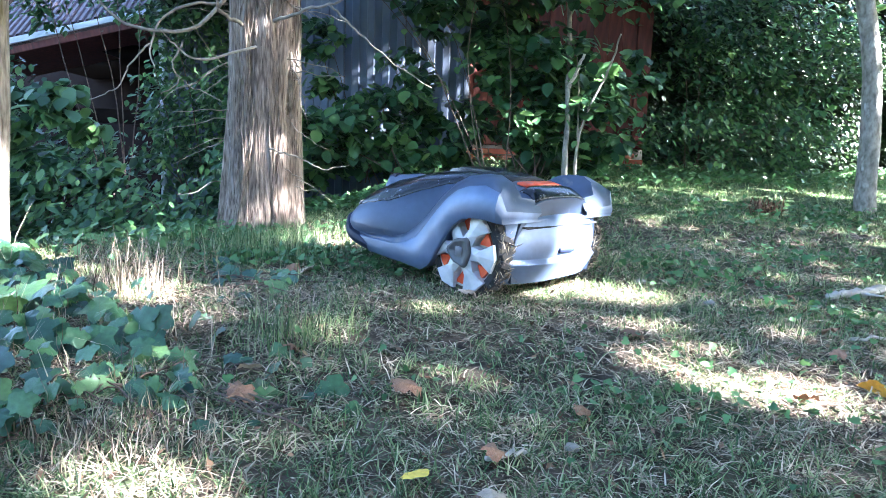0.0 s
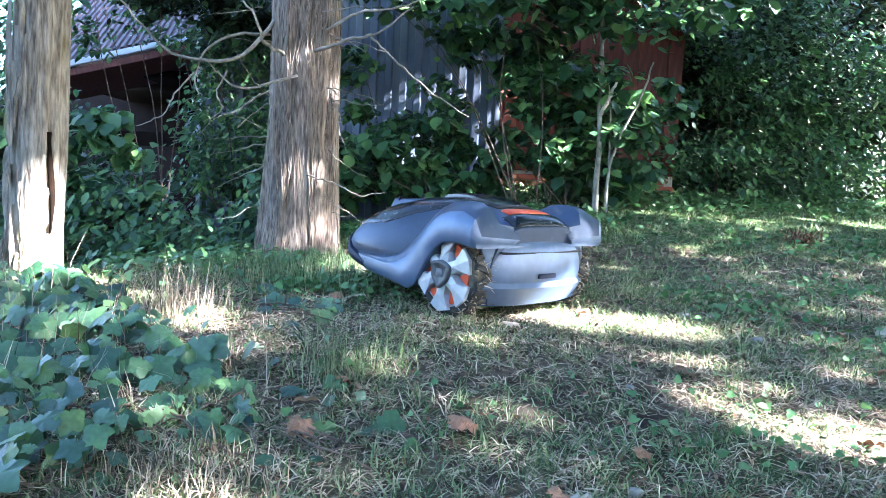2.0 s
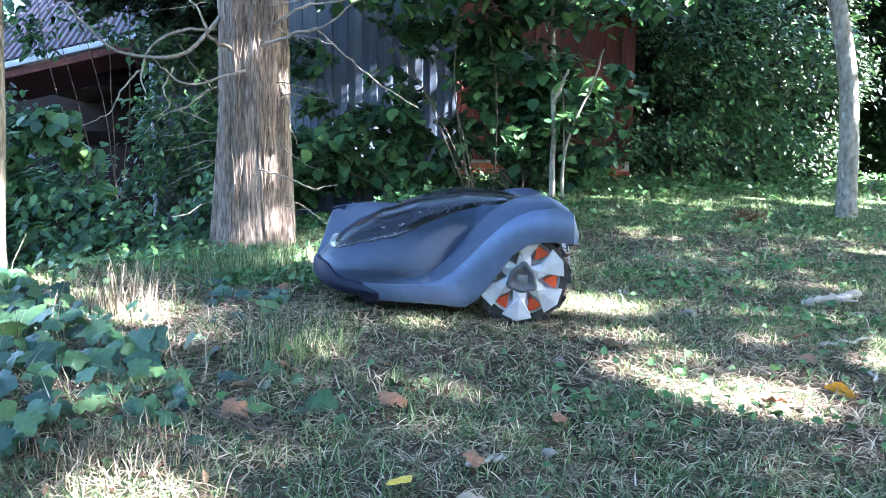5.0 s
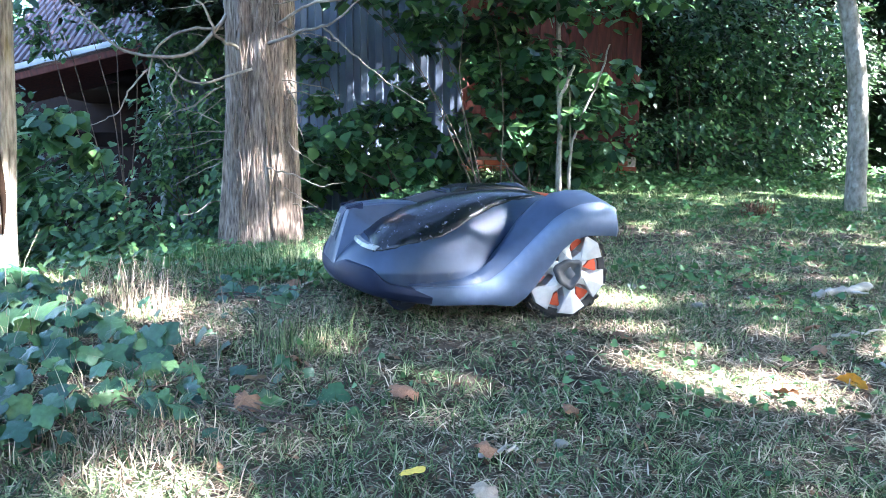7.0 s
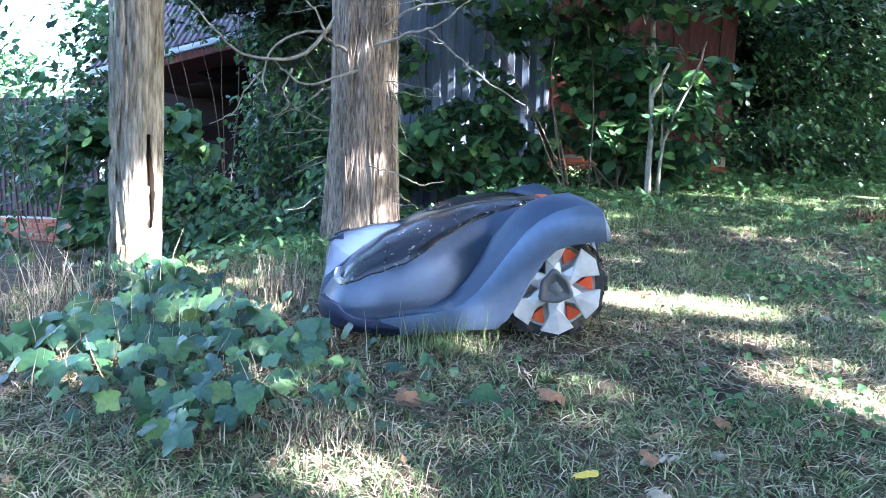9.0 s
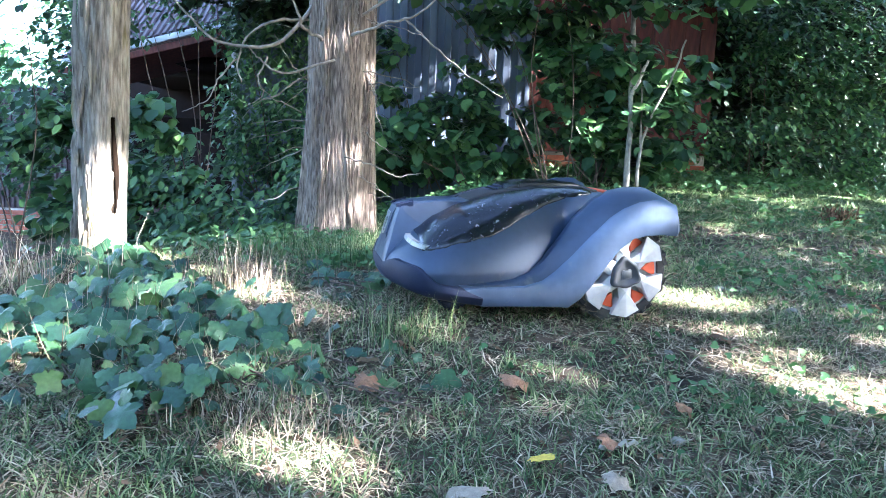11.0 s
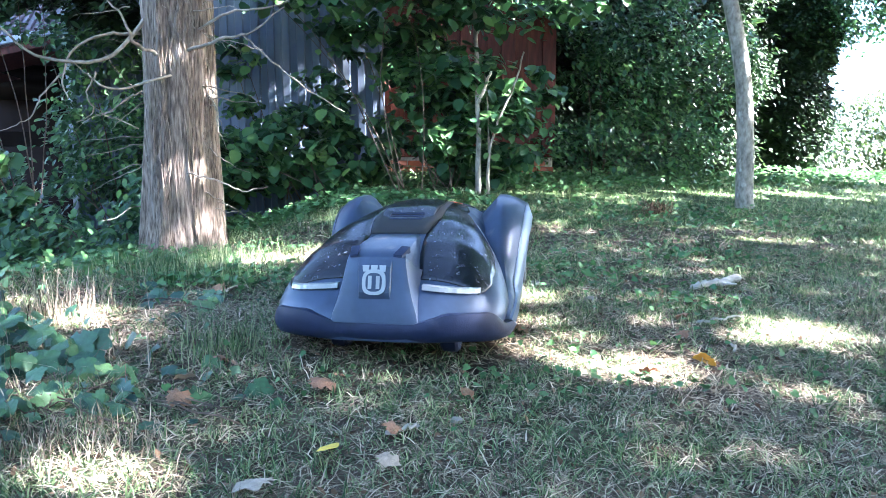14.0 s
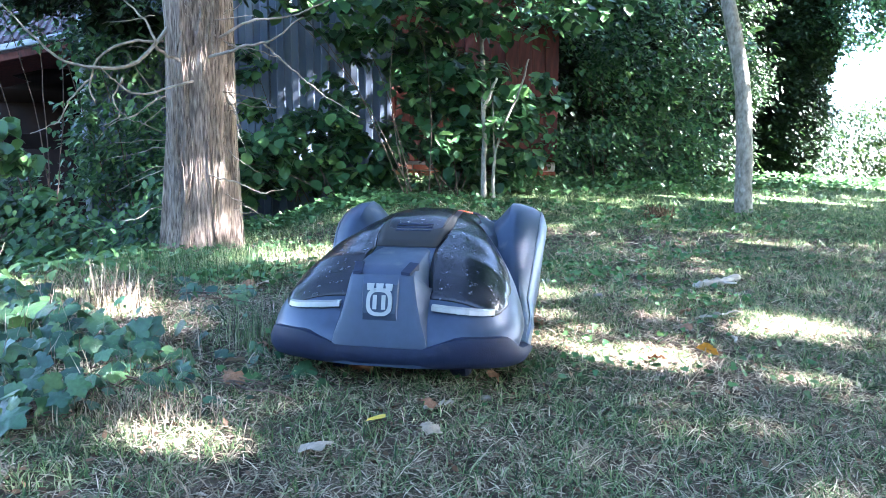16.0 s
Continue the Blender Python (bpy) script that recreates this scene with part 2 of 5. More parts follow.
def grid_bm(rows, close=False):
    """A skin over rows of points of equal length."""
    bm = bmesh.new()
    vs = [[bm.verts.new(p) for p in r] for r in rows]
    for r0, r1 in zip(vs, vs[1:]):
        n = len(r0)
        for i in range(n if close else n - 1):
            bm.faces.new((r0[i], r0[(i + 1) % n], r1[(i + 1) % n], r1[i]))
    return bm


def thicken(bm, t):
    bmesh.ops.recalc_face_normals(bm, faces=bm.faces[:])
    bmesh.ops.solidify(bm, geom=bm.faces[:], thickness=t)
    bmesh.ops.recalc_face_normals(bm, faces=bm.faces[:])
    return bm


def tube_rows(points, radii, seg=10, wobble=0.0, flute=0.0, rnd=None):
    """Rings along a path, as rows for grid_bm."""
    rows = []
    pts = [Vector(p) for p in points]
    for i, (p, r) in enumerate(zip(pts, radii)):
        d = (pts[min(i + 1, len(pts) - 1)] - pts[max(i - 1, 0)]).normalized()
        u = d.orthogonal().normalized() if abs(d.z) < 0.9 else Vector((1, 0, 0)).cross(d).normalized()
        u = (Vector((0, 1, 0)) - d * d.y).normalized() if abs(d.y) < 0.9 else (Vector((1, 0, 0)) - d * d.x).normalized()
        v = d.cross(u)
        ring = []
        for k in range(seg):
            a = 2 * math.pi * k / seg
            rr = r * (1 + wobble * noise.noise((math.cos(a) * 1.3 + 7 * r, math.sin(a) * 1.3, p.z * 2.2))
                      + flute * noise.noise((math.cos(a) * 5, math.sin(a) * 5, p.z * 1.1)))
            ring.append(p + (u * math.cos(a) + v * math.sin(a)) * rr)
        rows.append(ring)
    return rows


def tube_bm(points, radii, seg=10, wobble=0.0, flute=0.0):
    bm = grid_bm(tube_rows(points, radii, seg, wobble, flute), close=True)
    bm.verts.ensure_lookup_table()
    bm.faces.new([bm.verts[i] for i in range(seg)][::-1])
    n = len(bm.verts)
    bm.faces.new([bm.verts[i] for i in range(n - seg, n)])
    return bm


def spline(points, n):
    """n points on a smooth line through the given ones."""
    p = [Vector(q) for q in points]
    p = [p[0] * 2 - p[1]] + p + [p[-1] * 2 - p[-2]]
    out = []
    for k in range(n):
        s = k / (n - 1) * (len(p) - 3)
        i = min(int(s), len(p) - 4)
        t = s - i
        a, b, c, d = p[i:i + 4]
        out.append(0.5 * ((2 * b) + (c - a) * t + (2 * a - 5 * b + 4 * c - d) * t * t + (3 * b - a - 3 * c + d) * t ** 3))
    return out


# leaf outlines: points of a flat leaf, x along, y across, z the fold; and its faces
LEAF = (np.array([(0, 0, 0), (0.35, 0.26, 0.05), (0.75, 0.20, 0.03), (1, 0, -0.06), (0.75, -0.20, 0.03), (0.35, -0.26, 0.05), (0.5, 0, -0.02)]),
        [(0, 1, 6), (1, 2, 6), (2, 3, 6), (3, 4, 6), (4, 5, 6), (5, 0, 6)])
LEAFW = (np.array([(0, 0, 0), (0.12, 0.30, 0.03), (0.5, 0.40, 0.04), (0.82, 0.22, 0.0), (1, 0, -0.10), (0.82, -0.22, 0.0), (0.5, -0.40, 0.04), (0.12, -0.30, 0.03), (0.45, 0, -0.03)]),
         [(i, i + 1, 8) for i in range(7)] + [(7, 0, 8)])
LEAF4 = (np.array([(0, 0, 0), (0.45, 0.27, 0.04), (1, 0, -0.05), (0.45, -0.27, 0.04)]), [(0, 1, 2), (0, 2, 3)])
BLADE = (np.array([(0, 0.5, 0), (0, -0.5, 0), (0.5, 0.36, 0.10), (0.5, -0.36, 0.10), (1, 0, 0.42)]), [(0, 1, 3, 2), (2, 3, 4)])
LOBED = (np.array([(0, 0, 0), (0.05, 0.33, 0.02), (0.33, 0.52, 0.05), (0.42, 0.28, 0.04), (0.75, 0.30, 0.03), (1.0, 0, -0.08),
                   (0.75, -0.30, 0.03), (0.42, -0.28, 0.04), (0.33, -0.52, 0.05), (0.05, -0.33, 0.02), (0.42, 0, -0.03)]),
         [(i, i + 1, 10) for i in range(9)] + [(9, 0, 10)])


def turns(rng, n, tilt, upright=False):
    """n random rotation matrices: heading all round, tilt in degrees about level (or about upright)."""
    h = rng.uniform(0, 2 * np.pi, n)
    t = np.radians(rng.normal(0, tilt, n) + (90 if upright else 0))
    r = np.radians(rng.normal(0, tilt * 0.8, n))
    ch, sh, ct, st, cr, sr = np.cos(h), np.sin(h), np.cos(t), np.sin(t), np.cos(r), np.sin(r)
    z, o = np.zeros(n), np.ones(n)
    H = np.stack([np.stack([ch, -sh, z], 1), np.stack([sh, ch, z], 1), np.stack([z, z, o], 1)], 1)
    T = np.stack([np.stack([ct, z, -st], 1), np.stack([z, o, z], 1), np.stack([st, z, ct], 1)], 1)
    R = np.stack([np.stack([o, z, z], 1), np.stack([z, cr, -sr], 1), np.stack([z, sr, cr], 1)], 1)
    return H @ T @ R


def facing(rng, n, spread=0.9):
    """n rotation matrices of leaves that droop towards the open lawn."""
    h = rng.normal(-np.pi / 2, spread, n)
    t = -np.radians(rng.uniform(0, 65, n))
    r = rng.normal(0, 0.35, n)
    ch, sh, ct, st, cr, sr = np.cos(h), np.sin(h), np.cos(t), np.sin(t), np.cos(r), np.sin(r)
    z, o = np.zeros(n), np.ones(n)
    H = np.stack([np.stack([ch, -sh, z], 1), np.stack([sh, ch, z], 1), np.stack([z, z, o], 1)], 1)
    T = np.stack([np.stack([ct, z, -st], 1), np.stack([z, o, z], 1), np.stack([st, z, ct], 1)], 1)
    R = np.stack([np.stack([o, z, z], 1), np.stack([z, cr, -sr], 1), np.stack([z, sr, cr], 1)], 1)
    return H @ T @ R


def scatter_mesh(name, shape, places, rots, sizes, aspect=1.0):
    """One mesh of many small leaves or blades."""
    base, faces = shape
    b = base * np.array([1, aspect, 1]) if np.isscalar(aspect) else base[None] * np.stack([np.ones(len(places)), aspect, np.ones(len(places))], 1)[:, None, :]
    b = np.broadcast_to(b, (len(places), len(base), 3)) if b.ndim == 2 else b
    v = np.einsum("nij,nkj->nki", rots, b * np.asarray(sizes)[:, None, None]) + np.asarray(places)[:, None, :]
    k = len(base)
    off = (np.arange(len(places)) * k)
    me = bpy.data.meshes.new(name)
    fl = []
    for f in faces:
        fl.append(off[:, None] + np.array(f)[None])
    quads = [f for f in fl if f.shape[1] == 4]
    tris = [f for f in fl if f.shape[1] == 3]
    allf = [row for f in quads for row in f.tolist()] + [row for f in tris for row in f.tolist()]
    me.from_pydata(v.reshape(-1, 3).tolist(), [], allf)
    return me


# ================= ground =================
def build_ground():
    xs = sorted(set([-400, -120, -50, -25, -14, 14, 25, 50, 120, 400] + [round(-9 + 0.15 * i, 3) for i in range(121)]))
    ys = sorted(set([-300, -80, -30, -12, -6, -3, 16, 20, 30, 60, 150, 400] + [round(-1.5 + 0.12 * i, 3) for i in range(121)]))
    rows = [[(x, y, ground_z(x, min(y, 30)) if y < 30 else ground_z(x, 30)) for x in xs] for y in ys]
    bm = grid_bm(rows)
    ob = part("ground", bm, M["soil"])
    ob.data.materials.append(M["lawn"])
    for p in ob.data.polygons:
        if p.center.y > 3.6 and p.center.x > -1.2:
            p.material_index = 1
    return tagged(ob, "sloping lawn of thin grass, dry thatch and bare soil", "ground", kind="structure")


ground = build_ground()

# ================= mower =================
def half_width(x):
    """Half of the body's width at x along it."""
    if x < 0.12:
        return 0.196
    if x < 0.40:
        return 0.196 + 0.064 * math.sin((x - 0.12) / 0.28 * math.pi / 2)
    s = min(1.0, (x - 0.40) / 0.152)
    return 0.260 * math.sqrt(max(0.0, 1 - (s * 0.975) ** 3.0))


def crown(x):
    """Height of the body's middle line at x."""
    pts = [(-0.20, 0.195), (-0.15, 0.250), (-0.08, 0.292), (0.05, 0.306), (0.15, 0.304), (0.26, 0.286), (0.37, 0.252), (0.43, 0.222), (0.475, 0.190), (0.51, 0.160), (0.535, 0.132), (0.552, 0.110)]
    for (a, za), (b, zb) in zip(pts, pts[1:]):
        if x <= b:
            t = max(0, (x - a) / (b - a))
            t = t * t * (3 - 2 * t) * 0.35 + t * 0.65
            return za + (zb - za) * t
    return pts[-1][1]


def top_z(x, y):
    """The hood's surface."""
    w = max(0.02, half_width(x))
    u = min(0.999, abs(y) / w)
    sill = 0.105 if x > 0.1 else 0.15
    return sill + (crown(x) - sill) * (1 - u ** 4) ** 0.62


def edge_y(x, z):
    """How far out the hood's surface has come down to z at x."""
    w = half_width(x)
    return next((w * k / 100 for k in range(30, 99) if top_z(x, w * k / 100) <= z), w * 0.985)


def between(x, knots):
    """A broken line through (x, value) knots."""
    return float(np.interp(x, [k[0] for k in knots], [k[1] for k in knots]))


def hood_patch(x0, x1, inner, outer, lift, nx=18, ny=8, side=1, t=0.006):
    """A plate that follows the hood, between two edges given as functions of x; its rim goes down by t."""
    up = lift if callable(lift) else (lambda x: lift)
    bm = bmesh.new()
    top, low = [], []
    for i in range(nx):
        x = x0 + (x1 - x0) * i / (nx - 1)
        a, b = inner(x), outer(x)
        ys = [a + (b - a) * j / (ny - 1) for j in range(ny)]
        rim = [min(i, nx - 1 - i, j, ny - 1 - j) == 0 for j in range(ny)]
        top.append([bm.verts.new((x, side * y, top_z(x, y) + up(x) - (0.0025 if r else 0))) for y, r in zip(ys, rim)])
        low.append([bm.verts.new((x, side * y, max(top_z(x, y) + up(x) - t, min(0.1, top_z(x, y))))) for y in ys])
    for g in (top, low):
        for r0, r1 in zip(g, g[1:]):
            for k in range(ny - 1):
                bm.faces.new((r0[k], r0[k + 1], r1[k + 1], r1[k]))
    for k in range(ny - 1):
        for r in (0, nx - 1):
            bm.faces.new((top[r][k], top[r][k + 1], low[r][k + 1], low[r][k]))
    for i in range(nx - 1):
        for k in (0, ny - 1):
            bm.faces.new((top[i][k], top[i + 1][k], low[i + 1][k], low[i][k]))
    bmesh.ops.recalc_face_normals(bm, faces=bm.faces[:])
    return bm


def wheel_parts(parent, side):
    """A tall rear wheel: lugged tyre, six-spoked rim, orange reflectors, hub cap. Its axis is the local y."""
    wheel = new("rear_wheel")
    wheel.parent = parent
    r, w = 0.121, 0.056
    prof = [(-w / 2, 0.096), (-w / 2, 0.112), (-w / 2 + 0.006, 0.118), (0, 0.119), (w / 2 - 0.006, 0.118), (w / 2, 0.112), (w / 2, 0.096), (-w / 2, 0.096)]
    rows = [[(math.cos(2 * math.pi * k / 48) * q, y, math.sin(2 * math.pi * k / 48) * q) for k in range(48)] for y, q in prof]
    bm = grid_bm(rows, close=True)
    bmesh.ops.recalc_face_normals(bm, faces=bm.faces[:])
    tyre = part("tyre", bm, M["rubber"], wheel, "black rubber tyre with clogged lugs")
    sharp(tyre, 40)
    lug = box_bm(-0.009, 0.009, -w / 2, w / 2, -0.006, 0.007, 0.002, 1)
    me = bpy.data.meshes.new("lug")
    lug.to_mesh(me)
    lug.free()
    me.materials.append(M["rubber"])
    for k in range(22):
        ob = new("lug", me)
        ob.parent = tyre
        a = 2 * math.pi * k / 22
        ob.matrix_basis = Matrix.Rotation(-a, 4, "Y") @ Matrix.Translation((0, 0, 0.1165)) @ Matrix.Rotation(0.35 if k % 2 else -0.35, 4, "Z")
    # packed grass in the tread
    rng = np.random.default_rng(5 + side)
    n = 700
    a = rng.uniform(0, 2 * np.pi, n)
    q = rng.uniform(0.115, 0.124, n)
    pl = np.stack([np.cos(a) * q, rng.uniform(-w / 2, w / 2, n), np.sin(a) * q], 1)
    gme = scatter_mesh("packed_grass", BLADE, pl, turns(rng, n, 60), rng.uniform(0.012, 0.03, n), 0.12)
    part("packed_grass", gme, M["straw"], tyre, "dry grass stuck in the tread")["kind"] = "stuff"
    # rim: a ring and six wedge spokes, proud on the outer side
    o = side
    rows = [[(math.cos(2 * math.pi * k / 48) * q, y * o, math.sin(2 * math.pi * k / 48) * q) for k in range(48)]
            for y, q in [(0.0, 0.098), (0.020, 0.098), (0.022, 0.096), (0.020, 0.091), (0.012, 0.088), (0.010, 0.02)]]
    bm = grid_bm(rows, close=True)
    bmesh.ops.recalc_face_normals(bm, faces=bm.faces[:])
    part("rim", bm, M["rim"], wheel, "light grey plastic rim")
    sp = bmesh.new()
    outl = [(0.024, -0.019), (0.060, -0.015), (0.097, -0.037), (0.109, 0.0), (0.097, 0.037), (0.060, 0.015), (0.024, 0.019)]
    top = [sp.verts.new((x, o * (0.040 - 0.05 * max(0, x - 0.05) + (0.004 if abs(z) < 0.001 else 0)), z)) for x, z in outl]
    bot = [sp.verts.new((x, o * 0.012, z)) for x, z in outl]
    mid = sp.verts.new((0.045, o * 0.0455, 0))
    for i in range(7):
        sp.faces.new((top[i], top[(i + 1) % 7], mid))
        sp.faces.new((top[i], bot[i], bot[(i + 1) % 7], top[(i + 1) % 7]))
    bmesh.ops.recalc_face_normals(sp, faces=sp.faces[:])
    sme = bpy.data.meshes.new("spoke")
    sp.to_mesh(sme)
    sp.free()
    sme.materials.append(M["rim"])
    tri = bmesh.new()
    pts = [(0.054, 0.0), (0.086, -0.020), (0.089, 0.0), (0.086, 0.020)]
    a_ = [tri.verts.new((x, o * 0.026, z)) for x, z in pts]
    b_ = [tri.verts.new((x, o * 0.012, z)) for x, z in pts]
    tri.faces.new(a_)
    for i in range(4):
        tri.faces.new((a_[i], b_[i], b_[(i + 1) % 4], a_[(i + 1) % 4]))
    bmesh.ops.recalc_face_normals(tri, faces=tri.faces[:])
    tme = bpy.data.meshes.new("reflector")
    tri.to_mesh(tme)
    tri.free()
    tme.materials.append(M["orange"])
    for k in range(6):
        s = new("spoke", sme)
        s.parent = wheel
        s.matrix_basis = Matrix.Rotation(math.pi / 3 * k, 4, "Y")
        s = new("reflector", tme)
        s.parent = wheel
        s["label"] = "orange wedge between two spokes"
        s.matrix_basis = Matrix.Rotation(math.pi / 3 * (k + 0.5), 4, "Y")
    # three-cornered hub cap
    ring = []
    for k in range(36):
        a = 2 * math.pi * k / 36
        q = 0.034 + 0.010 * max(0, math.cos(3 * a)) ** 2
        ring.append((math.cos(a) * q, math.sin(a) * q))
    rows = [[(x * f, o * y, z * f) for x, z in ring] for y, f in [(0.03, 1.0), (0.050, 1.0), (0.054, 0.93), (0.055, 0.75), (0.052, 0.72), (0.052, 0.02)]]
    bm = grid_bm(rows, close=True)
    bmesh.ops.recalc_face_normals(bm, faces=bm.faces[:])
    cap = part("hub_cap", bm, M["hub"], wheel, "dark grey three-cornered hub cap")
    bm = box_bm(-0.011, 0.011, min(o * 0.052, o * 0.0545), max(o * 0.052, o * 0.0545), -0.013, 0.013, 0.002, 1)
    part("emblem", bm, M["hub_badge"], cap, "small raised badge")
    return wheel


def build_mower():
    mower = new("robot_lawn_mower")
    mower.scale = (1.05, 1.05, 1.05)
    tagged(mower, "grey robot mower with glossy black panels and tall rear wheels", "robot mower")
    # hood shell
    xs = [-0.118 + 0.670 * (i / 41) for i in range(42)]
    rows = []
    for x in xs:
        w = max(0.012, half_width(x))
        row = []
        for j in range(29):
            u = math.cos(math.pi * j / 28)
            y = w * u
            row.append((x, y, top_z(x, y)))
        # sides go down to the sill
        sill = 0.055 if x < 0.30 else 0.07
        row = [(x, w * 0.96, sill)] + row + [(x, -w * 0.96, sill)]
        rows.append(row)
    bm = grid_bm(rows)
    bm.verts.ensure_lookup_table()
    k = len(rows[0])
    bm.faces.new([bm.verts[len(bm.verts) - k + i] for i in range(k)])
    bm.faces.new([bm.verts[i] for i in range(k)][::-1])
    bmesh.ops.recalc_face_normals(bm, faces=bm.faces[:])
    body = part("body", bm, M["shell"], mower, "matt slate-grey hood")
    sharp(body, 50)
    part("chassis", box_bm(-0.13, 0.44, -0.15, 0.15, 0.055, 0.12, 0.02), M["bumper"], mower, "black underside")
    # glossy side panels on the hood, from the lamps back to the wheel arches
    inner = lambda x: between(x, ((0.03, 0.072), (0.28, 0.080), (0.34, 0.066), (0.42, 0.070), (0.50, 0.086)))
    outer = lambda x: edge_y(x, between(x, ((0.03, 0.296), (0.10, 0.286), (0.167, 0.268), (0.237, 0.240), (0.284, 0.216), (0.323, 0.199), (0.40, 0.180), (0.47, 0.158))))
    for s in (1, -1):
        bm = hood_patch(0.03, 0.480, inner, outer, 0.005, nx=30, ny=14, side=s, t=0.010)
        part("top_panel", bm, M["gloss_black"], mower, "glossy black scratched panel")
        # white lamp strip under the panel's front edge
        rows = []
        for k in range(14):
            t = k / 13
            y = 0.092 + 0.118 * t
            z = 0.174 - 0.010 * t
            x = next((q / 1000 for q in range(400, 552, 2) if top_z(q / 1000, y) <= z), 0.5)
            rows.append([(x - 0.004, s * y, z + 0.005), (x + 0.008, s * y, z + 0.004), (x + 0.011, s * y, z - 0.005), (x - 0.002, s * y, z - 0.011)])
        bm = grid_bm(rows, close=True)
        bm.verts.ensure_lookup_table()
        bm.faces.new([bm.verts[i] for i in range(4)])
        bm.faces.new([bm.verts[i] for i in range(len(bm.verts) - 4, len(bm.verts))])
        bmesh.ops.recalc_face_normals(bm, faces=bm.faces[:])
        part("headlight", bm, M["lamp_white"], mower, "white lamp strip, unlit", smooth=False)
    # nose ridge: a flat top that breaks into a steep face, with flanks that spread towards the bumper
    line = [(0.300, 0.258), (0.36, 0.262), (0.42, 0.260), (0.48, 0.251), (0.506, 0.245), (0.516, 0.238), (0.522, 0.222), (0.531, 0.190), (0.540, 0.155), (0.549, 0.126), (0.553, 0.108)]
    wide = [0.050, 0.052, 0.054, 0.056, 0.057, 0.058, 0.060, 0.066, 0.075, 0.085, 0.088]
    rows = []
    for i, ((x, z), w) in enumerate(zip(line, wide)):
        (xa, za), (xb, zb) = line[max(0, i - 1)], line[min(len(line) - 1, i + 1)]
        d = math.hypot(xb - xa, zb - za)
        nx, nz = -(zb - za) / d, (xb - xa) / d
        row = [(x - nx * q, y, z - nz * q) for y, q in ((-w - 0.028, 0.075), (-w - 0.012, 0.022), (-w - 0.004, 0.004), (-w * 0.92, 0.0), (-w * 0.45, 0.0), (0, 0.0),
                                                       (w * 0.45, 0.0), (w * 0.92, 0.0), (w + 0.004, 0.004), (w + 0.012, 0.022), (w + 0.028, 0.075))]
        rows.append(row)
    bm = grid_bm(rows)
    bmesh.ops.recalc_face_normals(bm, faces=bm.faces[:])
    sharp(part("nose_ridge", bm, M["shell"], mower), 28)

    def on_face(z, y, lift):
        """A spot on the ridge's steep face."""
        return (float(np.interp(-z, [-q[1] for q in line[5:]], [q[0] for q in line[5:]])) + lift, y, z)
    bm = bmesh.new()
    zs = [0.234 - 0.078 * i / 6 for i in range(7)]
    front = [[bm.verts.new(on_face(z, y * (0.036 - 0.002 * i / 6), 0.004 if abs(y) < 1 and 0 < i < 6 else 0.001)) for y in (-1, -0.94, 0, 0.94, 1)] for i, z in enumerate(zs)]
    for r0, r1 in zip(front, front[1:]):
        for k in range(4):
            bm.faces.new((r0[k], r0[k + 1], r1[k + 1], r1[k]))
    bmesh.ops.recalc_face_normals(bm, faces=bm.faces[:])
    plate = part("badge_plate", thicken(bm, 0.003), M["shell"], mower, "raised plate for the badge", smooth=False)
    mid = 0.190
    ring = bmesh.new()
    n = 28
    out, inn = [], []
    for k in range(n):
        a = 2 * math.pi * k / n
        cu, cv = math.cos(a), math.sin(a)
        su = 0.025 * math.copysign(abs(cu) ** 0.7, cu)
        sv = 0.025 * math.copysign(abs(cv) ** 0.7, cv)
        out.append((su, sv))
        inn.append((su * 0.74, sv * 0.70))
    vo = [ring.verts.new(on_face(mid - u, v, 0.0075)) for u, v in out]
    vi = [ring.verts.new(on_face(mid - u, v, 0.0075)) for u, v in inn]
    wo = [ring.verts.new(on_face(mid - u, v, 0.003)) for u, v in out]
    for k in range(n):
        j = (k + 1) % n
        ring.faces.new((vo[k], vo[j], vi[j], vi[k]))
        ring.faces.new((wo[k], wo[j], vo[j], vo[k]))
    for v0 in (-0.018, 0.0, 0.018):
        ring.faces.new([ring.verts.new(on_face(mid + u, v, 0.0075)) for u, v in ((0.021, v0 - 0.006), (0.021, v0 + 0.006), (0.034, v0 + 0.0075), (0.034, v0 - 0.0075))])
    for v0, v1 in ((-0.0125, -0.0045), (0.0045, 0.0125)):
        ring.faces.new([ring.verts.new(on_face(mid + u, v, 0.0075)) for u, v in ((-0.013, v0), (0.013, v0), (0.013, v1), (-0.013, v1))])
    bmesh.ops.recalc_face_normals(ring, faces=ring.faces[:])
    part("badge", ring, M["emblem"], plate, "pale crowned shield badge", smooth=False)
    # small lips at the fold beside the badge
    for s in (1, -1):
        bm = bmesh.new()
        lip = [(0.480, 0.257, 0.046), (0.518, 0.245, 0.038), (0.520, 0.240, 0.038), (0.480, 0.244, 0.046)]
        a = [bm.verts.new((x, s * y, z)) for x, z, y in lip]
        b = [bm.verts.new((x, s * (y + 0.018), z - 0.002)) for x, z, y in lip]
        bm.faces.new(a)
        bm.faces.new(b[::-1])
        for k in range(4):
            bm.faces.new((a[k], b[k], b[(k + 1) % 4], a[(k + 1) % 4]))
        bmesh.ops.recalc_face_normals(bm, faces=bm.faces[:])
        part("vent_lip", bm, M["bumper"], mower, smooth=False)
    # well with the stop lid
    rim_y = lambda x: between(x, ((-0.02, 0.074), (0.05, 0.088), (0.22, 0.088), (0.335, 0.066)))
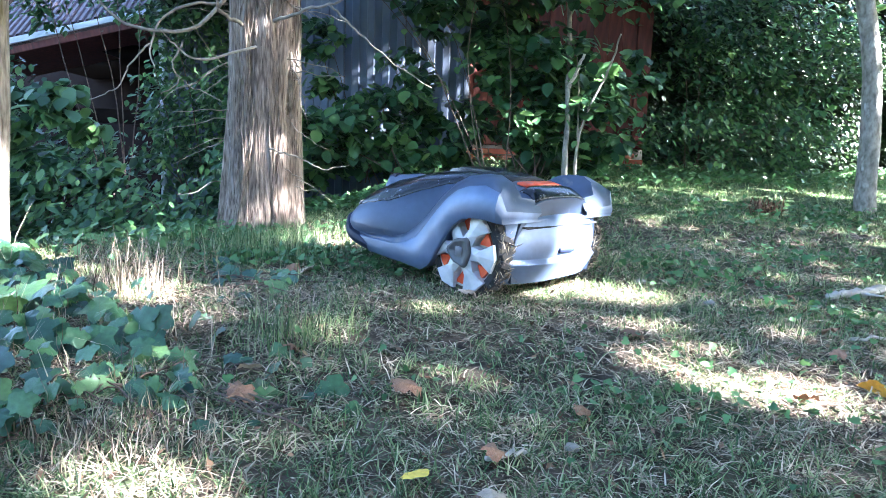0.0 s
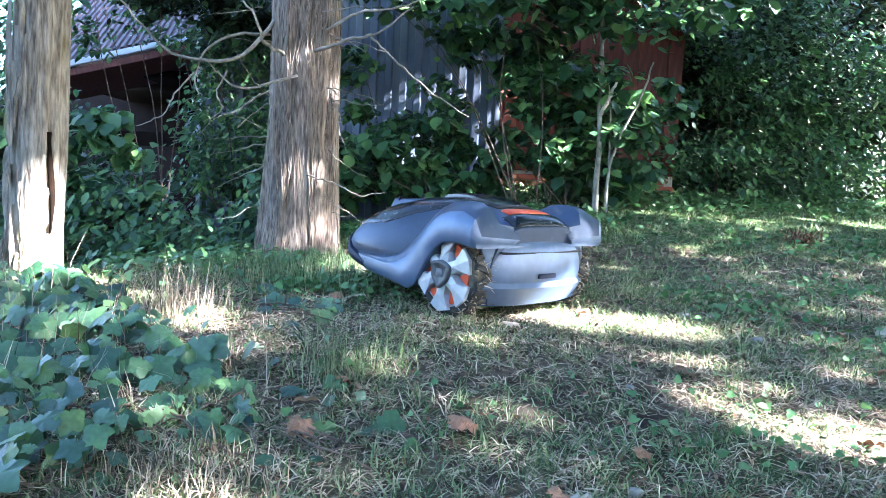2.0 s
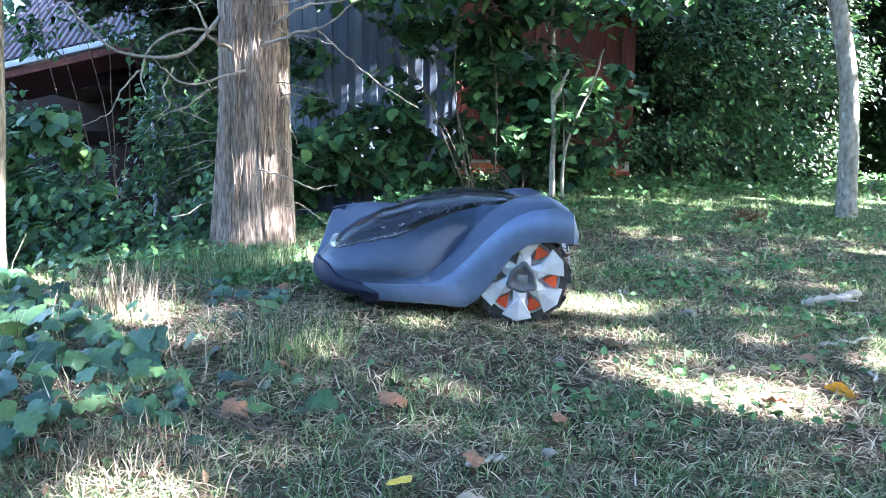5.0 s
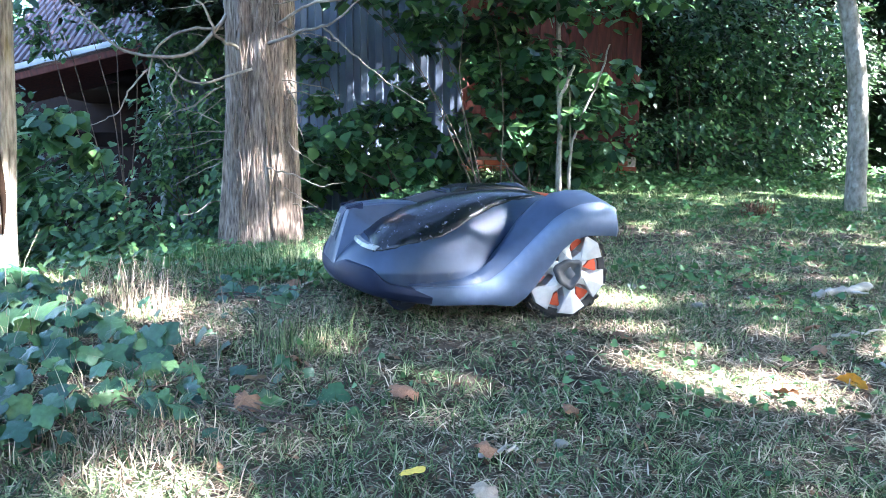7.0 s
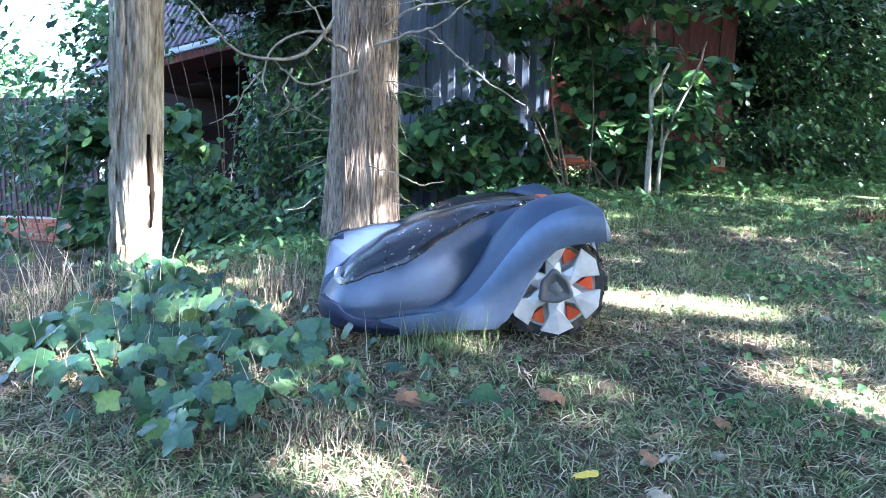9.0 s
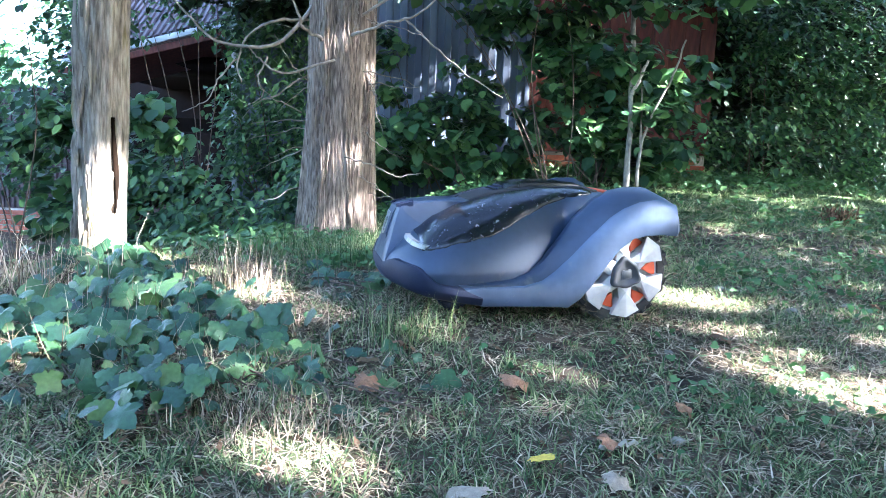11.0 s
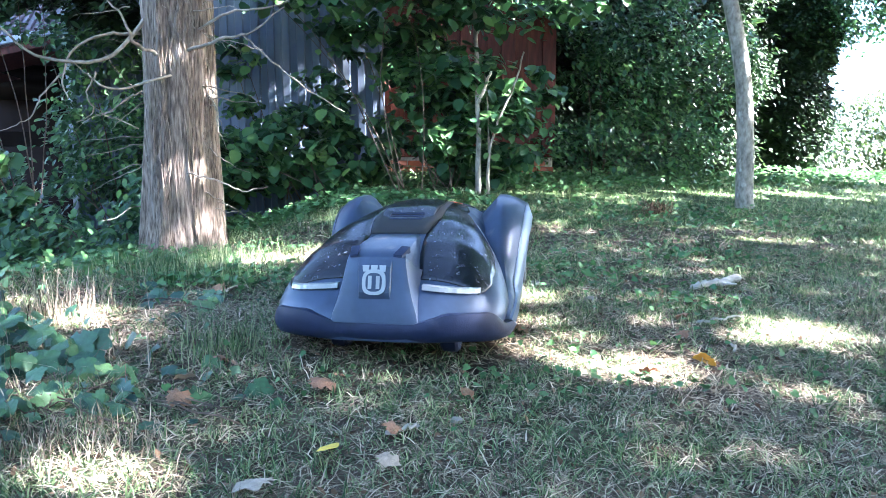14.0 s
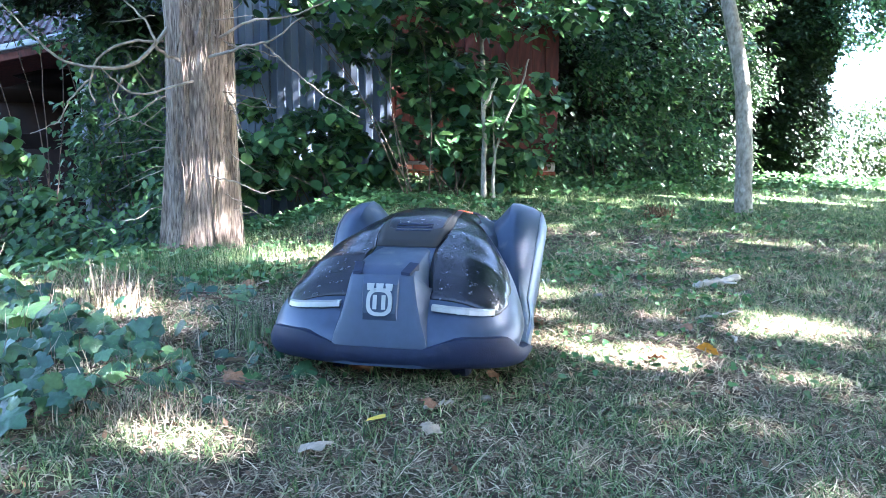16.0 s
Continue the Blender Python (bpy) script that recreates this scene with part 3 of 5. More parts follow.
    bm = hood_patch(0.0, 0.335, lambda x: -rim_y(x), rim_y, 0.0065, nx=16, ny=10, t=0.01)
    part("lid_surround", bm, M["seam"], mower, "black recess round the lid")
    lid_line = [(0.010, 0.288), (0.016, 0.309), (0.05, 0.318), (0.12, 0.321), (0.20, 0.315), (0.235, 0.307), (0.250, 0.297), (0.268, 0.292), (0.285, 0.283), (0.292, 0.272), (0.296, 0.235)]
    rows = []
    for x, z in lid_line:
        hw = between(x, ((0.0, 0.056), (0.10, 0.066), (0.24, 0.064), (0.30, 0.054)))
        rows.append([(x, hw * c, z - (0.004 if abs(c) > 0.9 else 0) - (0.06 if abs(c) > 1 else 0)) for c in (-1.12, -1, -0.93, -0.6, 0, 0.6, 0.93, 1, 1.12)])
    bm = grid_bm(rows)
    bmesh.ops.recalc_face_normals(bm, faces=bm.faces[:])
    lid = part("stop_lid", bm, M["gloss_black"], mower, "dusty black hatch with a stepped grip")
    sharp(lid, 30)
    for k in range(3):
        x = 0.243 + 0.014 * k
        z = 0.297 - 0.0055 * k
        part("rib", box_bm(x, x + 0.005, -0.042, 0.042, z - 0.012, z + 0.005, 0.0015, 1), M["bumper"], lid)
    part("colour_strip", hood_patch(-0.055, -0.022, lambda x: -0.085, lambda x: 0.085, 0.008, nx=5, ny=9, t=0.008), M["orange"], mower, "orange-red strip behind the hatch")
    part("rear_window", hood_patch(-0.114, -0.060, lambda x: -0.12, lambda x: 0.12, 0.006, nx=7, ny=9, t=0.006), M["gloss_black"], mower, "glossy dark cover behind the hatch")
    # front bumper: a band round the nose
    path = []
    for k in range(41):
        a = -math.pi / 2 * 1.0 + math.pi * k / 40
        s = math.sin(a)
        x = 0.350 + 0.202 * max(0.0, math.cos(a)) ** 0.60
        y = 0.270 * math.copysign(abs(s) ** 0.78, s)
        path.append((x, y, abs(s)))
    rows = []
    for x, y, s in path:
        hi = between(x, ((0.350, 0.050), (0.385, 0.078), (0.455, 0.090), (0.490, 0.122), (0.56, 0.130))) - 0.022 * max(0, min(1, 1.75 - s * 3.6))
        low = between(x, ((0.350, 0.040), (0.47, 0.054), (0.53, 0.064)))
        d = Vector((x - 0.30, y, 0)).normalized()
        sect = [(-0.05, low + 0.004), (-0.014, low), (-0.002, low + 0.006), (0.006, low + 0.020), (0.007, max(low + 0.021, hi - 0.012)), (0.002, max(low + 0.022, hi)), (-0.05, max(low + 0.023, hi + 0.004))]
        rows.append([(x + d.x * q, y + d.y * q, z) for q, z in sect])
    bm = grid_bm(rows)
    bmesh.ops.recalc_face_normals(bm, faces=bm.faces[:])
    sharp(part("front_bumper", bm, M["bumper"], mower, "dusty blackish front bumper"), 40)
    # wheel arches that run forward into the side sills: arch edge, shoulder and crest, with the outward reach of each
    arch = [(-0.128, 0.214, 0.120), (-0.126, 0.214, 0.268), (-0.115, 0.216, 0.280), (-0.079, 0.217, 0.282), (-0.040, 0.215, 0.282), (-0.004, 0.206, 0.281), (0.027, 0.180, 0.279), (0.055, 0.138, 0.275),
            (0.085, 0.090, 0.269), (0.110, 0.056, 0.264), (0.138, 0.037, 0.264), (0.20, 0.041, 0.268), (0.29, 0.041, 0.268), (0.352, 0.041, 0.268)]
    crest_y = [0.100, 0.196, 0.208, 0.214, 0.214, 0.215, 0.217, 0.220, 0.226, 0.233, 0.241, 0.250, 0.257, 0.261]
    shoulder = [(-0.129, 0.236), (-0.126, 0.246), (-0.109, 0.288), (-0.065, 0.300), (-0.013, 0.291), (0.025, 0.275), (0.057, 0.252), (0.098, 0.208),
                (0.140, 0.158), (0.175, 0.121), (0.207, 0.101), (0.252, 0.089), (0.330, 0.085), (0.394, 0.083)]
    crest = [(-0.111, 0.262), (-0.108, 0.274), (-0.086, 0.308), (-0.054, 0.322), (-0.010, 0.320), (0.033, 0.310), (0.076, 0.286), (0.122, 0.240),
             (0.160, 0.186), (0.194, 0.146), (0.228, 0.117), (0.275, 0.100), (0.350, 0.093), (0.405, 0.088)]
    for s in (1, -1):
        rows, top = [], []
        for (ax, az, ay), (hx, hz), (cx, cz), cy in zip(arch, shoulder, crest, crest_y):
            hy = ay - (0.010 if hx < 0.2 else 0.002)
            rows.append([(ax, s * (ay - 0.055), az + 0.006), (ax, s * (ay - 0.004), az), (ax + 0.001, s * ay, az + 0.006), (ax * 0.5 + hx * 0.5, s * (ay + 0.003), (az + hz) / 2),
                         (hx * 0.95 + ax * 0.05, s * (hy + 0.002), hz * 0.94 + az * 0.06), (hx, s * (hy - 0.003), hz)])
            top.append([(hx, s * (hy - 0.004), hz - 0.002), (hx * 0.5 + cx * 0.5, s * (hy * 0.55 + cy * 0.45), hz * 0.45 + cz * 0.55), (cx, s * cy, cz), (cx, s * (cy - 0.02), cz + 0.001),
                        (cx * 0.98 + 0.004, s * (cy - 0.075), cz - 0.060)])
        bm = grid_bm(rows)
        bmesh.ops.recalc_face_normals(bm, faces=bm.faces[:])
        fender = part("fender", bm, M["shell_lit"], mower, "wheel arch in a lit grey, running into the side sill")
        sharp(fender, 34)
        bm = grid_bm(top)
        bmesh.ops.recalc_face_normals(bm, faces=bm.faces[:])
        sharp(part("fender_band", bm, M["shell"], fender, "dark grey band along the arch"), 40)
    # rear panel
    prof = [(-0.090, 0.045), (-0.130, 0.050), (-0.146, 0.085), (-0.154, 0.105), (-0.144, 0.118), (-0.146, 0.140), (-0.142, 0.168), (-0.137, 0.192), (-0.130, 0.214), (-0.115, 0.232), (-0.092, 0.246), (-0.050, 0.240)]
    rows = []
    for j in range(15):
        y = -0.215 + 0.43 * j / 14
        rows.append([(x + 0.036 * (abs(y) / 0.215) ** 3.0, y, z) for x, z in prof])
    bm = grid_bm(rows)
    for e in (0, 14):
        bm.verts.ensure_lookup_table()
        bm.faces.new([bm.verts[e * len(prof) + i] for i in range(len(prof))])
    bmesh.ops.recalc_face_normals(bm, faces=bm.faces[:])
    rear = part("rear_panel", bm, M["shell_lit"], mower, "grey rear panel with a ridge and a finger grip")
    sharp(rear, 30)
    part("grip", box_bm(-0.152, -0.13, -0.045, 0.03, 0.128, 0.142, 0.004), M["bumper"], rear, "dark finger grip")
    part("seam", box_bm(-0.1345, -0.11, -0.17, 0.17, 0.198, 0.2015, 0.0), M["seam"], rear)
    # casters
    for s in (1, -1):
        c = new("front_caster")
        c.parent = mower
        c.location = (0.385, s * 0.13, 0.042)
        prof = [(-0.02, 0.012), (-0.02, 0.036), (-0.014, 0.042), (0.014, 0.042), (0.02, 0.036), (0.02, 0.012)]
        rows = [[(math.cos(2 * math.pi * k / 28) * q, y, math.sin(2 * math.pi * k / 28) * q) for k in range(28)] for y, q in prof]
        bm = grid_bm(rows, close=True)
        bmesh.ops.recalc_face_normals(bm, faces=bm.faces[:])
        sharp(part("tyre", bm, M["bumper"], c, "dark grey caster roller"), 40)
        part("fork", box_bm(-0.012, 0.012, -0.026, 0.026, 0.0, 0.05, 0.004), M["bumper"], c)
    wl = wheel_parts(mower, 1)
    wl.location = (0, 0.216, 0.120)
    wr = wheel_parts(mower, -1)
    wr.location = (0, -0.216, 0.120)
    return mower, wl, wr


mower, wheel_left, wheel_right = build_mower()


# ================= trees =================
def trunk_bm(base, top, r0, r1, n=26, seg=40, flare=0.5, flare_h=0.35, bend=0.0, flute=0.06):
    b, t = Vector(base), Vector(top)
    pts, rad = [], []
    for i in range(n):
        s = i / (n - 1)
        p = b.lerp(t, s) + Vector((math.sin(s * math.pi) * bend, 0.3 * bend * math.sin(s * 5), 0))
        pts.append(p)
        h = (p - b).length
        rad.append((r0 + (r1 - r0) * s) * (1 + flare * math.exp(-h / flare_h * 2.2)))
    return tube_bm(pts, rad, seg, wobble=0.10, flute=flute)


def branch(name, points, r0, r1, parent, mat="twig", n=18, seg=7):
    pts = spline(points, n)
    rnd = random.Random(len(points) * 31 + int(abs(points[0][0]) * 100))
    pts = [p + Vector((rnd.uniform(-1, 1), rnd.uniform(-1, 1), rnd.uniform(-1, 1))) * (0.006 if 0 < i < n - 1 else 0) for i, p in enumerate(pts)]
    return part(name, tube_bm(pts, [r0 + (r1 - r0) * i / (n - 1) for i in range(n)], seg, wobble=0.25), M[mat], parent)


def bark_strips(parent, base, top, r0, r1, count, seed, mat):
    """Raised bark ridges that run up a trunk, as one piece of relief."""
    rnd = random.Random(seed)
    bm = bmesh.new()
    b, t = Vector(base), Vector(top)
    for _ in range(count):
        a = rnd.uniform(0, 2 * math.pi)
        s0 = rnd.uniform(0, 0.95)
        ln = rnd.uniform(0.06, 0.24)
        w = rnd.uniform(0.004, 0.011)
        prev = None
        m = 7
        for i in range(m):
            s = s0 + ln * i / (m - 1) / (t - b).length
            if s > 1:
                break
            p = b.lerp(t, s)
            h = (p - b).length
            r = (r0 + (r1 - r0) * s) * (1 + 0.5 * math.exp(-h / 0.35 * 2.2)) * 0.99
            a += rnd.uniform(-0.06, 0.06)
            k = math.sin(math.pi * (i + 0.3) / (m - 0.4))
            q = []
            for da, lift in ((-w / r, -0.004), (0, 0.009 * k), (w / r, -0.004)):
                q.append(bm.verts.new(p + Vector((math.cos(a + da), math.sin(a + da), 0)) * (r + lift)))
            if prev:
                bm.faces.new((prev[0], prev[1], q[1], q[0]))
                bm.faces.new((prev[1], prev[2], q[2], q[1]))
            prev = q
    bmesh.ops.recalc_face_normals(bm, faces=bm.faces[:])
    ob = part("bark_relief", bm, mat, parent)
    ob["kind"] = "stuff"
    return ob


def build_main_tree():
    tree = new("tree")
    tree.location = (-1.0, 3.45, -0.12)
    tagged(tree, "thick tree trunk with shredding grey-brown bark, ivy at its foot", "tree")
    b, t = (0, 0, -0.1), (0.03, 0.02, 5.2)
    part("trunk", trunk_bm(b, t, 0.192, 0.14, 60, 90, 0.62, 0.6, 0.0, 0.13), M["bark"], tree)
    bark_strips(tree, b, t, 0.192, 0.14, 900, 3, M["bark_plate"])
    for pts, r in (
        ([(-0.12, -0.12, 1.42), (-0.25, -0.25, 1.20), (-0.50, -0.32, 1.16), (-0.66, -0.36, 1.26), (-0.85, -0.45, 1.50)], 0.013),
        ([(0.02, -0.20, 1.12), (-0.22, -0.3, 1.03), (-0.34, -0.32, 1.10), (-0.40, -0.34, 1.16)], 0.008),
        ([(-0.30, -0.31, 1.11), (-0.34, -0.33, 1.00), (-0.31, -0.33, 0.92), (-0.40, -0.33, 0.86)], 0.006),
        ([(0.1, -0.18, 1.25), (0.30, -0.28, 1.29), (0.46, -0.34, 1.32), (0.62, -0.4, 1.42)], 0.011),
        ([(0.40, -0.3, 1.31), (0.52, -0.32, 1.20), (0.66, -0.33, 1.08), (0.90, -0.34, 0.93)], 0.007),
        ([(0.08, -0.2, 0.62), (0.24, -0.25, 0.58), (0.36, -0.28, 0.53), (0.50, -0.28, 0.55)], 0.006),
        ([(-0.15, -0.12, 1.34), (-0.30, -0.22, 1.31), (-0.42, -0.26, 1.22), (-0.47, -0.28, 1.08), (-0.44, -0.30, 0.98)], 0.010),
        ([(-0.47, -0.28, 1.10), (-0.56, -0.30, 1.00), (-0.62, -0.32, 0.88), (-0.74, -0.34, 0.82)], 0.006),
        ([(0.14, -0.14, 1.36), (0.34, -0.22, 1.44), (0.55, -0.26, 1.46), (0.80, -0.30, 1.56)], 0.010),
        ([(-0.05, -0.2, 1.22), (-0.12, -0.3, 1.26), (-0.16, -0.33, 1.38), (-0.3, -0.36, 1.52)], 0.012),
    ):
        branch("branch", pts, r * 0.85, r * 0.32, tree)
    # unseen crown, added high over the lawn to dim the skylight
    rng = np.random.default_rng(15)
    n = 6500
    q = np.stack([rng.uniform(-8.0, 4.3, n), rng.uniform(-7.5, 5.5, n), 5.2 + 0.5 * rng.uniform(-1, 1, n)], 1)
    q[:, 2] += 0.5 * np.sin(q[:, 0] * 1.7) * np.cos(q[:, 1] * 1.3)
    part("crown", scatter_mesh("leaves", LEAF4, q, turns(rng, n, 35), rng.uniform(0.22, 0.38, n)), M["leaf"], tree)
    for k in range(9):
        a = 0.7 * k
        branch("bough", [(0, 0, 3.9), (1.2 * math.cos(a), 1.2 * math.sin(a), 4.6), (3.4 * math.cos(a + 0.2), 3.4 * math.sin(a + 0.2), 5.2)], 0.07, 0.02, tree, "bark", n=12, seg=7)
    rnd = random.Random(4)
    for k in range(26):
        z = rnd.uniform(0.4, 1.5)
        s = rnd.choice((-1, 1))
        x, y = s * rnd.uniform(0.12, 0.19), -rnd.uniform(0.05, 0.2)
        p = Vector((x, y, z))
        pts = [p]
        d = Vector((s * rnd.uniform(0.3, 1), -rnd.uniform(0.1, 0.6), rnd.uniform(-0.5, 0.3))).normalized()
        for i in range(4):
            d = (d + Vector((rnd.uniform(-.4, .4), rnd.uniform(-.3, .3), rnd.uniform(-.5, .3)))).normalized()
            pts.append(pts[-1] + d * rnd.uniform(0.04, 0.11))
        branch("twig", pts, 0.0035, 0.0012, tree, n=10, seg=4)
    # dead vine stems that hug the bark
    for k in range(9):
        a = rnd.uniform(-2.9, -0.2)
        pts = []
        for i in range(8):
            z = 0.0 + 1.7 * i / 7
            a += rnd.uniform(-0.16, 0.16)
            r = 0.2 * (1 + 0.42 * math.exp(-(z + 0.1) / 0.5 * 2.2)) + 0.006
            pts.append((math.cos(a) * r, math.sin(a) * r, z))
        branch("vine", pts, 0.0045, 0.003, tree, "bark", n=30, seg=5)
    return tree


def build_pale_trunk():
    tree = new("tree")
    tree.location = (-1.41, 1.90, -0.10)
    tagged(tree, "slender pale trunk with flaking bark and a dark rotten cleft", "tree")
    b, t = (-0.005, 0, -0.15), (0.085, 0.02, 3.0)
    part("trunk", trunk_bm(b, t, 0.074, 0.060, 60, 56, 0.35, 0.18, 0.016, 0.20), M["bark_pale"], tree)
    bark_strips(tree, b, t, 0.074, 0.060, 420, 8, M["bark_pale"])
    rows = []
    out, along = Vector((0.90, -0.44, 0)), Vector((0.44, 0.90, 0))
    for i in range(16):
        s = i / 15
        z = 0.36 + 0.30 * s
        w = 0.010 * math.sin(math.pi * (0.04 + 0.92 * s)) ** 1.3 + 0.001
        c = Vector((0.012 + 0.028 * z, 0.004, z)) + along * 0.006 * math.sin(5 * s)
        rows.append([c + out * 0.066 - along * w, c + out * 0.0725 - along * w * 0.3, c + out * 0.0725 + along * w * 0.4, c + out * 0.066 + along * w])
    bm = thicken(grid_bm(rows), 0.01)
    part("cleft", bm, M["rot"], tree, "dark rotten cleft in the bark")
    return tree


def build_right_tree():
    tree = new("tree")
    tree.location = (3.26, 4.95, 0.17)
    tagged(tree, "slim smooth grey trunk leaning over the lawn", "tree")
    pts = spline([(0.03, 0, -0.15), (0.0, 0, 0.15), (-0.02, 0, 0.7), (-0.09, 0, 1.3), (-0.26, 0.05, 2.1), (-0.5, 0.1, 3.2), (-0.6, 0.2, 4.6)], 40)
    rad = [0.074 + 0.045 * math.exp(-max(0, p.z + 0.15) / 0.12) - 0.008 * p.z for p in pts]
    part("trunk", tube_bm(pts, rad, 28, 0.08, 0.03), M["bark_grey"], tree)
    return tree


main_tree = build_main_tree()
pale_trunk = build_pale_trunk()
right_tree = build_right_tree()


# ================= buildings =================
def ribbed_panel(name, w, h, pitch, depth, mat, parent, at, turn=0.0, label=""):
    """A sheet with raised ribs, standing in the xz plane, facing -y."""
    n = max(1, round(w / pitch))
    xs = []
    for i in range(n):
        a = i * w / n
        p = w / n
        xs += [(a, 0), (a + p * 0.42, 0), (a + p * 0.5, -depth), (a + p * 0.92, -depth)]
    xs.append((w, 0))
    bm = bmesh.new()
    lo = [bm.verts.new((x, y, 0)) for x, y in xs]
    hi = [bm.verts.new((x, y, h)) for x, y in xs]
    for k in range(len(xs) - 1):
        bm.faces.new((lo[k], lo[k + 1], hi[k + 1], hi[k]))
    back = [bm.verts.new(p) for p in ((0, 0.02, 0), (w, 0.02, 0), (w, 0.02, h), (0, 0.02, h))]
    bm.faces.new(back[::-1])
    bm.faces.new((lo[0], hi[0], back[3], back[0]))
    bm.faces.new((lo[-1], back[1], back[2], hi[-1]))
    bm.faces.new(hi + [back[2], back[3]])
    bmesh.ops.recalc_face_normals(bm, faces=bm.faces[:])
    ob = part(name, bm, M[mat], parent, label, smooth=False)
    ob.location = at
    ob.rotation_euler = (0, 0, turn)
    return ob


def build_shed():
    shed = new("shed")
    shed.location = (-2.85, 6.4, -0.7)
    tagged(shed, "shed clad in ribbed grey-blue sheet, half hidden by shrubs", "shed")
    for k in range(5):
        ribbed_panel("wall_sheet", 0.592, 3.6, 0.148, 0.02, "siding", shed, (0.598 * k, 0, 0))
    for k in range(5):
        ribbed_panel("wall_sheet", 0.592, 3.6, 0.148, 0.02, "siding", shed, (0, 3.0 - 0.6 * k, 0), -math.pi / 2)
    part("corner_strip", box_bm(2.98, 3.03, -0.03, 0.03, 0, 3.6, 0.004), M["siding"], shed)
    part("corner_strip", box_bm(-0.04, 0.01, -0.03, 0.03, 0, 3.6, 0.004), M["fascia"], shed, "pale corner strip")
    part("frame", box_bm(0.02, 2.96, 0.04, 2.9, 0, 3.55), M["timber"], shed)
    part("roof", box_bm(-0.3, 3.3, -0.3, 3.2, 3.6, 3.68, 0.01), M["roof_tin"], shed)
    return shed


def build_red_barn():
    barn = new("barn")
    barn.location = (0.1, 7.6, 0.0)
    tagged(barn, "old dark red board barn on a brick footing, in deep shade", "barn")
    # block behind the boards, with the interior's shade in its colour
    part("frame", box_bm(0.0, 2.2, 0.06, 4.0, -0.5, 4.0), M["shade_inside"], barn)
    me = bpy.data.meshes.new("board")
    bm = box_bm(0, 0.168, -0.02, 0.03, 0, 3.4, 0.004, 1)
    bm.to_mesh(me)
    bm.free()
    me.materials.append(M["barn_red"])
    for k in range(13):
        ob = new("board", me)
        ob.parent = barn
        ob.location = (0.172 * k, 0.012 * ((k * 7) % 3 - 1), 0.78)
    part("roof", box_bm(-0.2, 2.5, -0.35, 4.2, 4.05, 4.12, 0.01), M["roof_tin"], barn)
    footing = part("footing", box_bm(0, 2.2, -0.06, 0.05, -0.5, 0.77), M["mortar"], barn, "brick footing")
    me = bpy.data.meshes.new("brick")
    bm = box_bm(0, 0.205, -0.082, -0.01, 0, 0.062, 0.005, 1)
    bm.to_mesh(me)
    bm.free()
    me.materials.append(M["brick"])
    for r in range(9):
        for k in range(10):
            ob = new("brick", me)
            ob.parent = footing
            ob.location = (0.216 * k + (0.108 if r % 2 else 0) - 0.05, 0, 0.74 - 0.073 * (r + 1))
    return barn


def build_left_barn():
    barn = new("open_barn")
    barn.location = (-5.0, 8.4, -1.3)
    tagged(barn, "open-fronted barn with a tin roof, red fascia and dark bay", "barn")
    # roof slab seen from below its eave, running back to the right
    roof = new("roof")
    roof.parent = barn
    roof.matrix_basis = Matrix.Translation((-1.0, -0.3, 3.02)) @ Matrix.Rotation(math.radians(-13.5), 4, "Y")
    for k in range(6):
        ob = ribbed_panel("sheet", 0.6, 3.4, 0.1, 0.025, "roof_tin", roof, (0.61 * k, 0.05, 0.10))
        ob.rotation_euler = (math.radians(-52), 0, 0)
    part("fascia", box_bm(-0.1, 3.4, -0.02, 0.02, 0.0, 0.075, 0.005), M["fascia"], roof, "pale gutter board")
    part("soffit", box_bm(-0.1, 3.4, 0.03, 1.2, -0.11, -0.02, 0.01), M["barn_red"], roof, "dark red boards under the eave")
    # walls, ceiling, beam and posts carry the bay's shade in their colour
    part("back_wall", box_bm(-3.2, 4.2, 3.2, 3.35, -0.5, 4.6), M["shade_inside"], barn)
    part("side_wall", box_bm(2.0, 2.15, 0.2, 3.2, -0.5, 3.2), M["shade_inside"], barn)
    part("ceiling", box_bm(-1.5, 2.2, 0.4, 3.2, 3.2, 3.3), M["shade_inside"], barn)
    part("beam", box_bm(-1.2, 2.0, 0.5, 0.68, 2.25, 2.45, 0.01), M["shade_inside"], barn)
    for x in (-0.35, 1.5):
        part("post", box_bm(x, x + 0.16, 0.3, 0.46, -0.5, 2.6, 0.01), M["shade_inside"], barn)
    # brick pier with ribbed sheet above
    pier = part("pier", box_bm(-3.0, -1.05, -0.05, 0.3, -0.6, 1.05), M["mortar"], barn, "red brick wall")
    me = bpy.data.meshes.new("brick")
    bm = box_bm(0, 0.205, -0.075, -0.02, 0, 0.062, 0.005, 1)
    bm.to_mesh(me)
    bm.free()
    me.materials.append(M["brick"])
    for r in range(14):
        for k in range(9):
            ob = new("brick", me)
            ob.parent = pier
            ob.location = (-3.0 + 0.216 * k + (0.108 if r % 2 else 0) - 0.06, 0, 1.04 - 0.073 * (r + 1))
    for k in range(3):
        ribbed_panel("wall_sheet", 0.64, 1.7, 0.08, 0.02, "roof_tin", barn, (-3.0 + 0.65 * k, -0.03, 1.06))
    return barn


shed = build_shed()
red_barn = build_red_barn()
left_barn = build_left_barn()


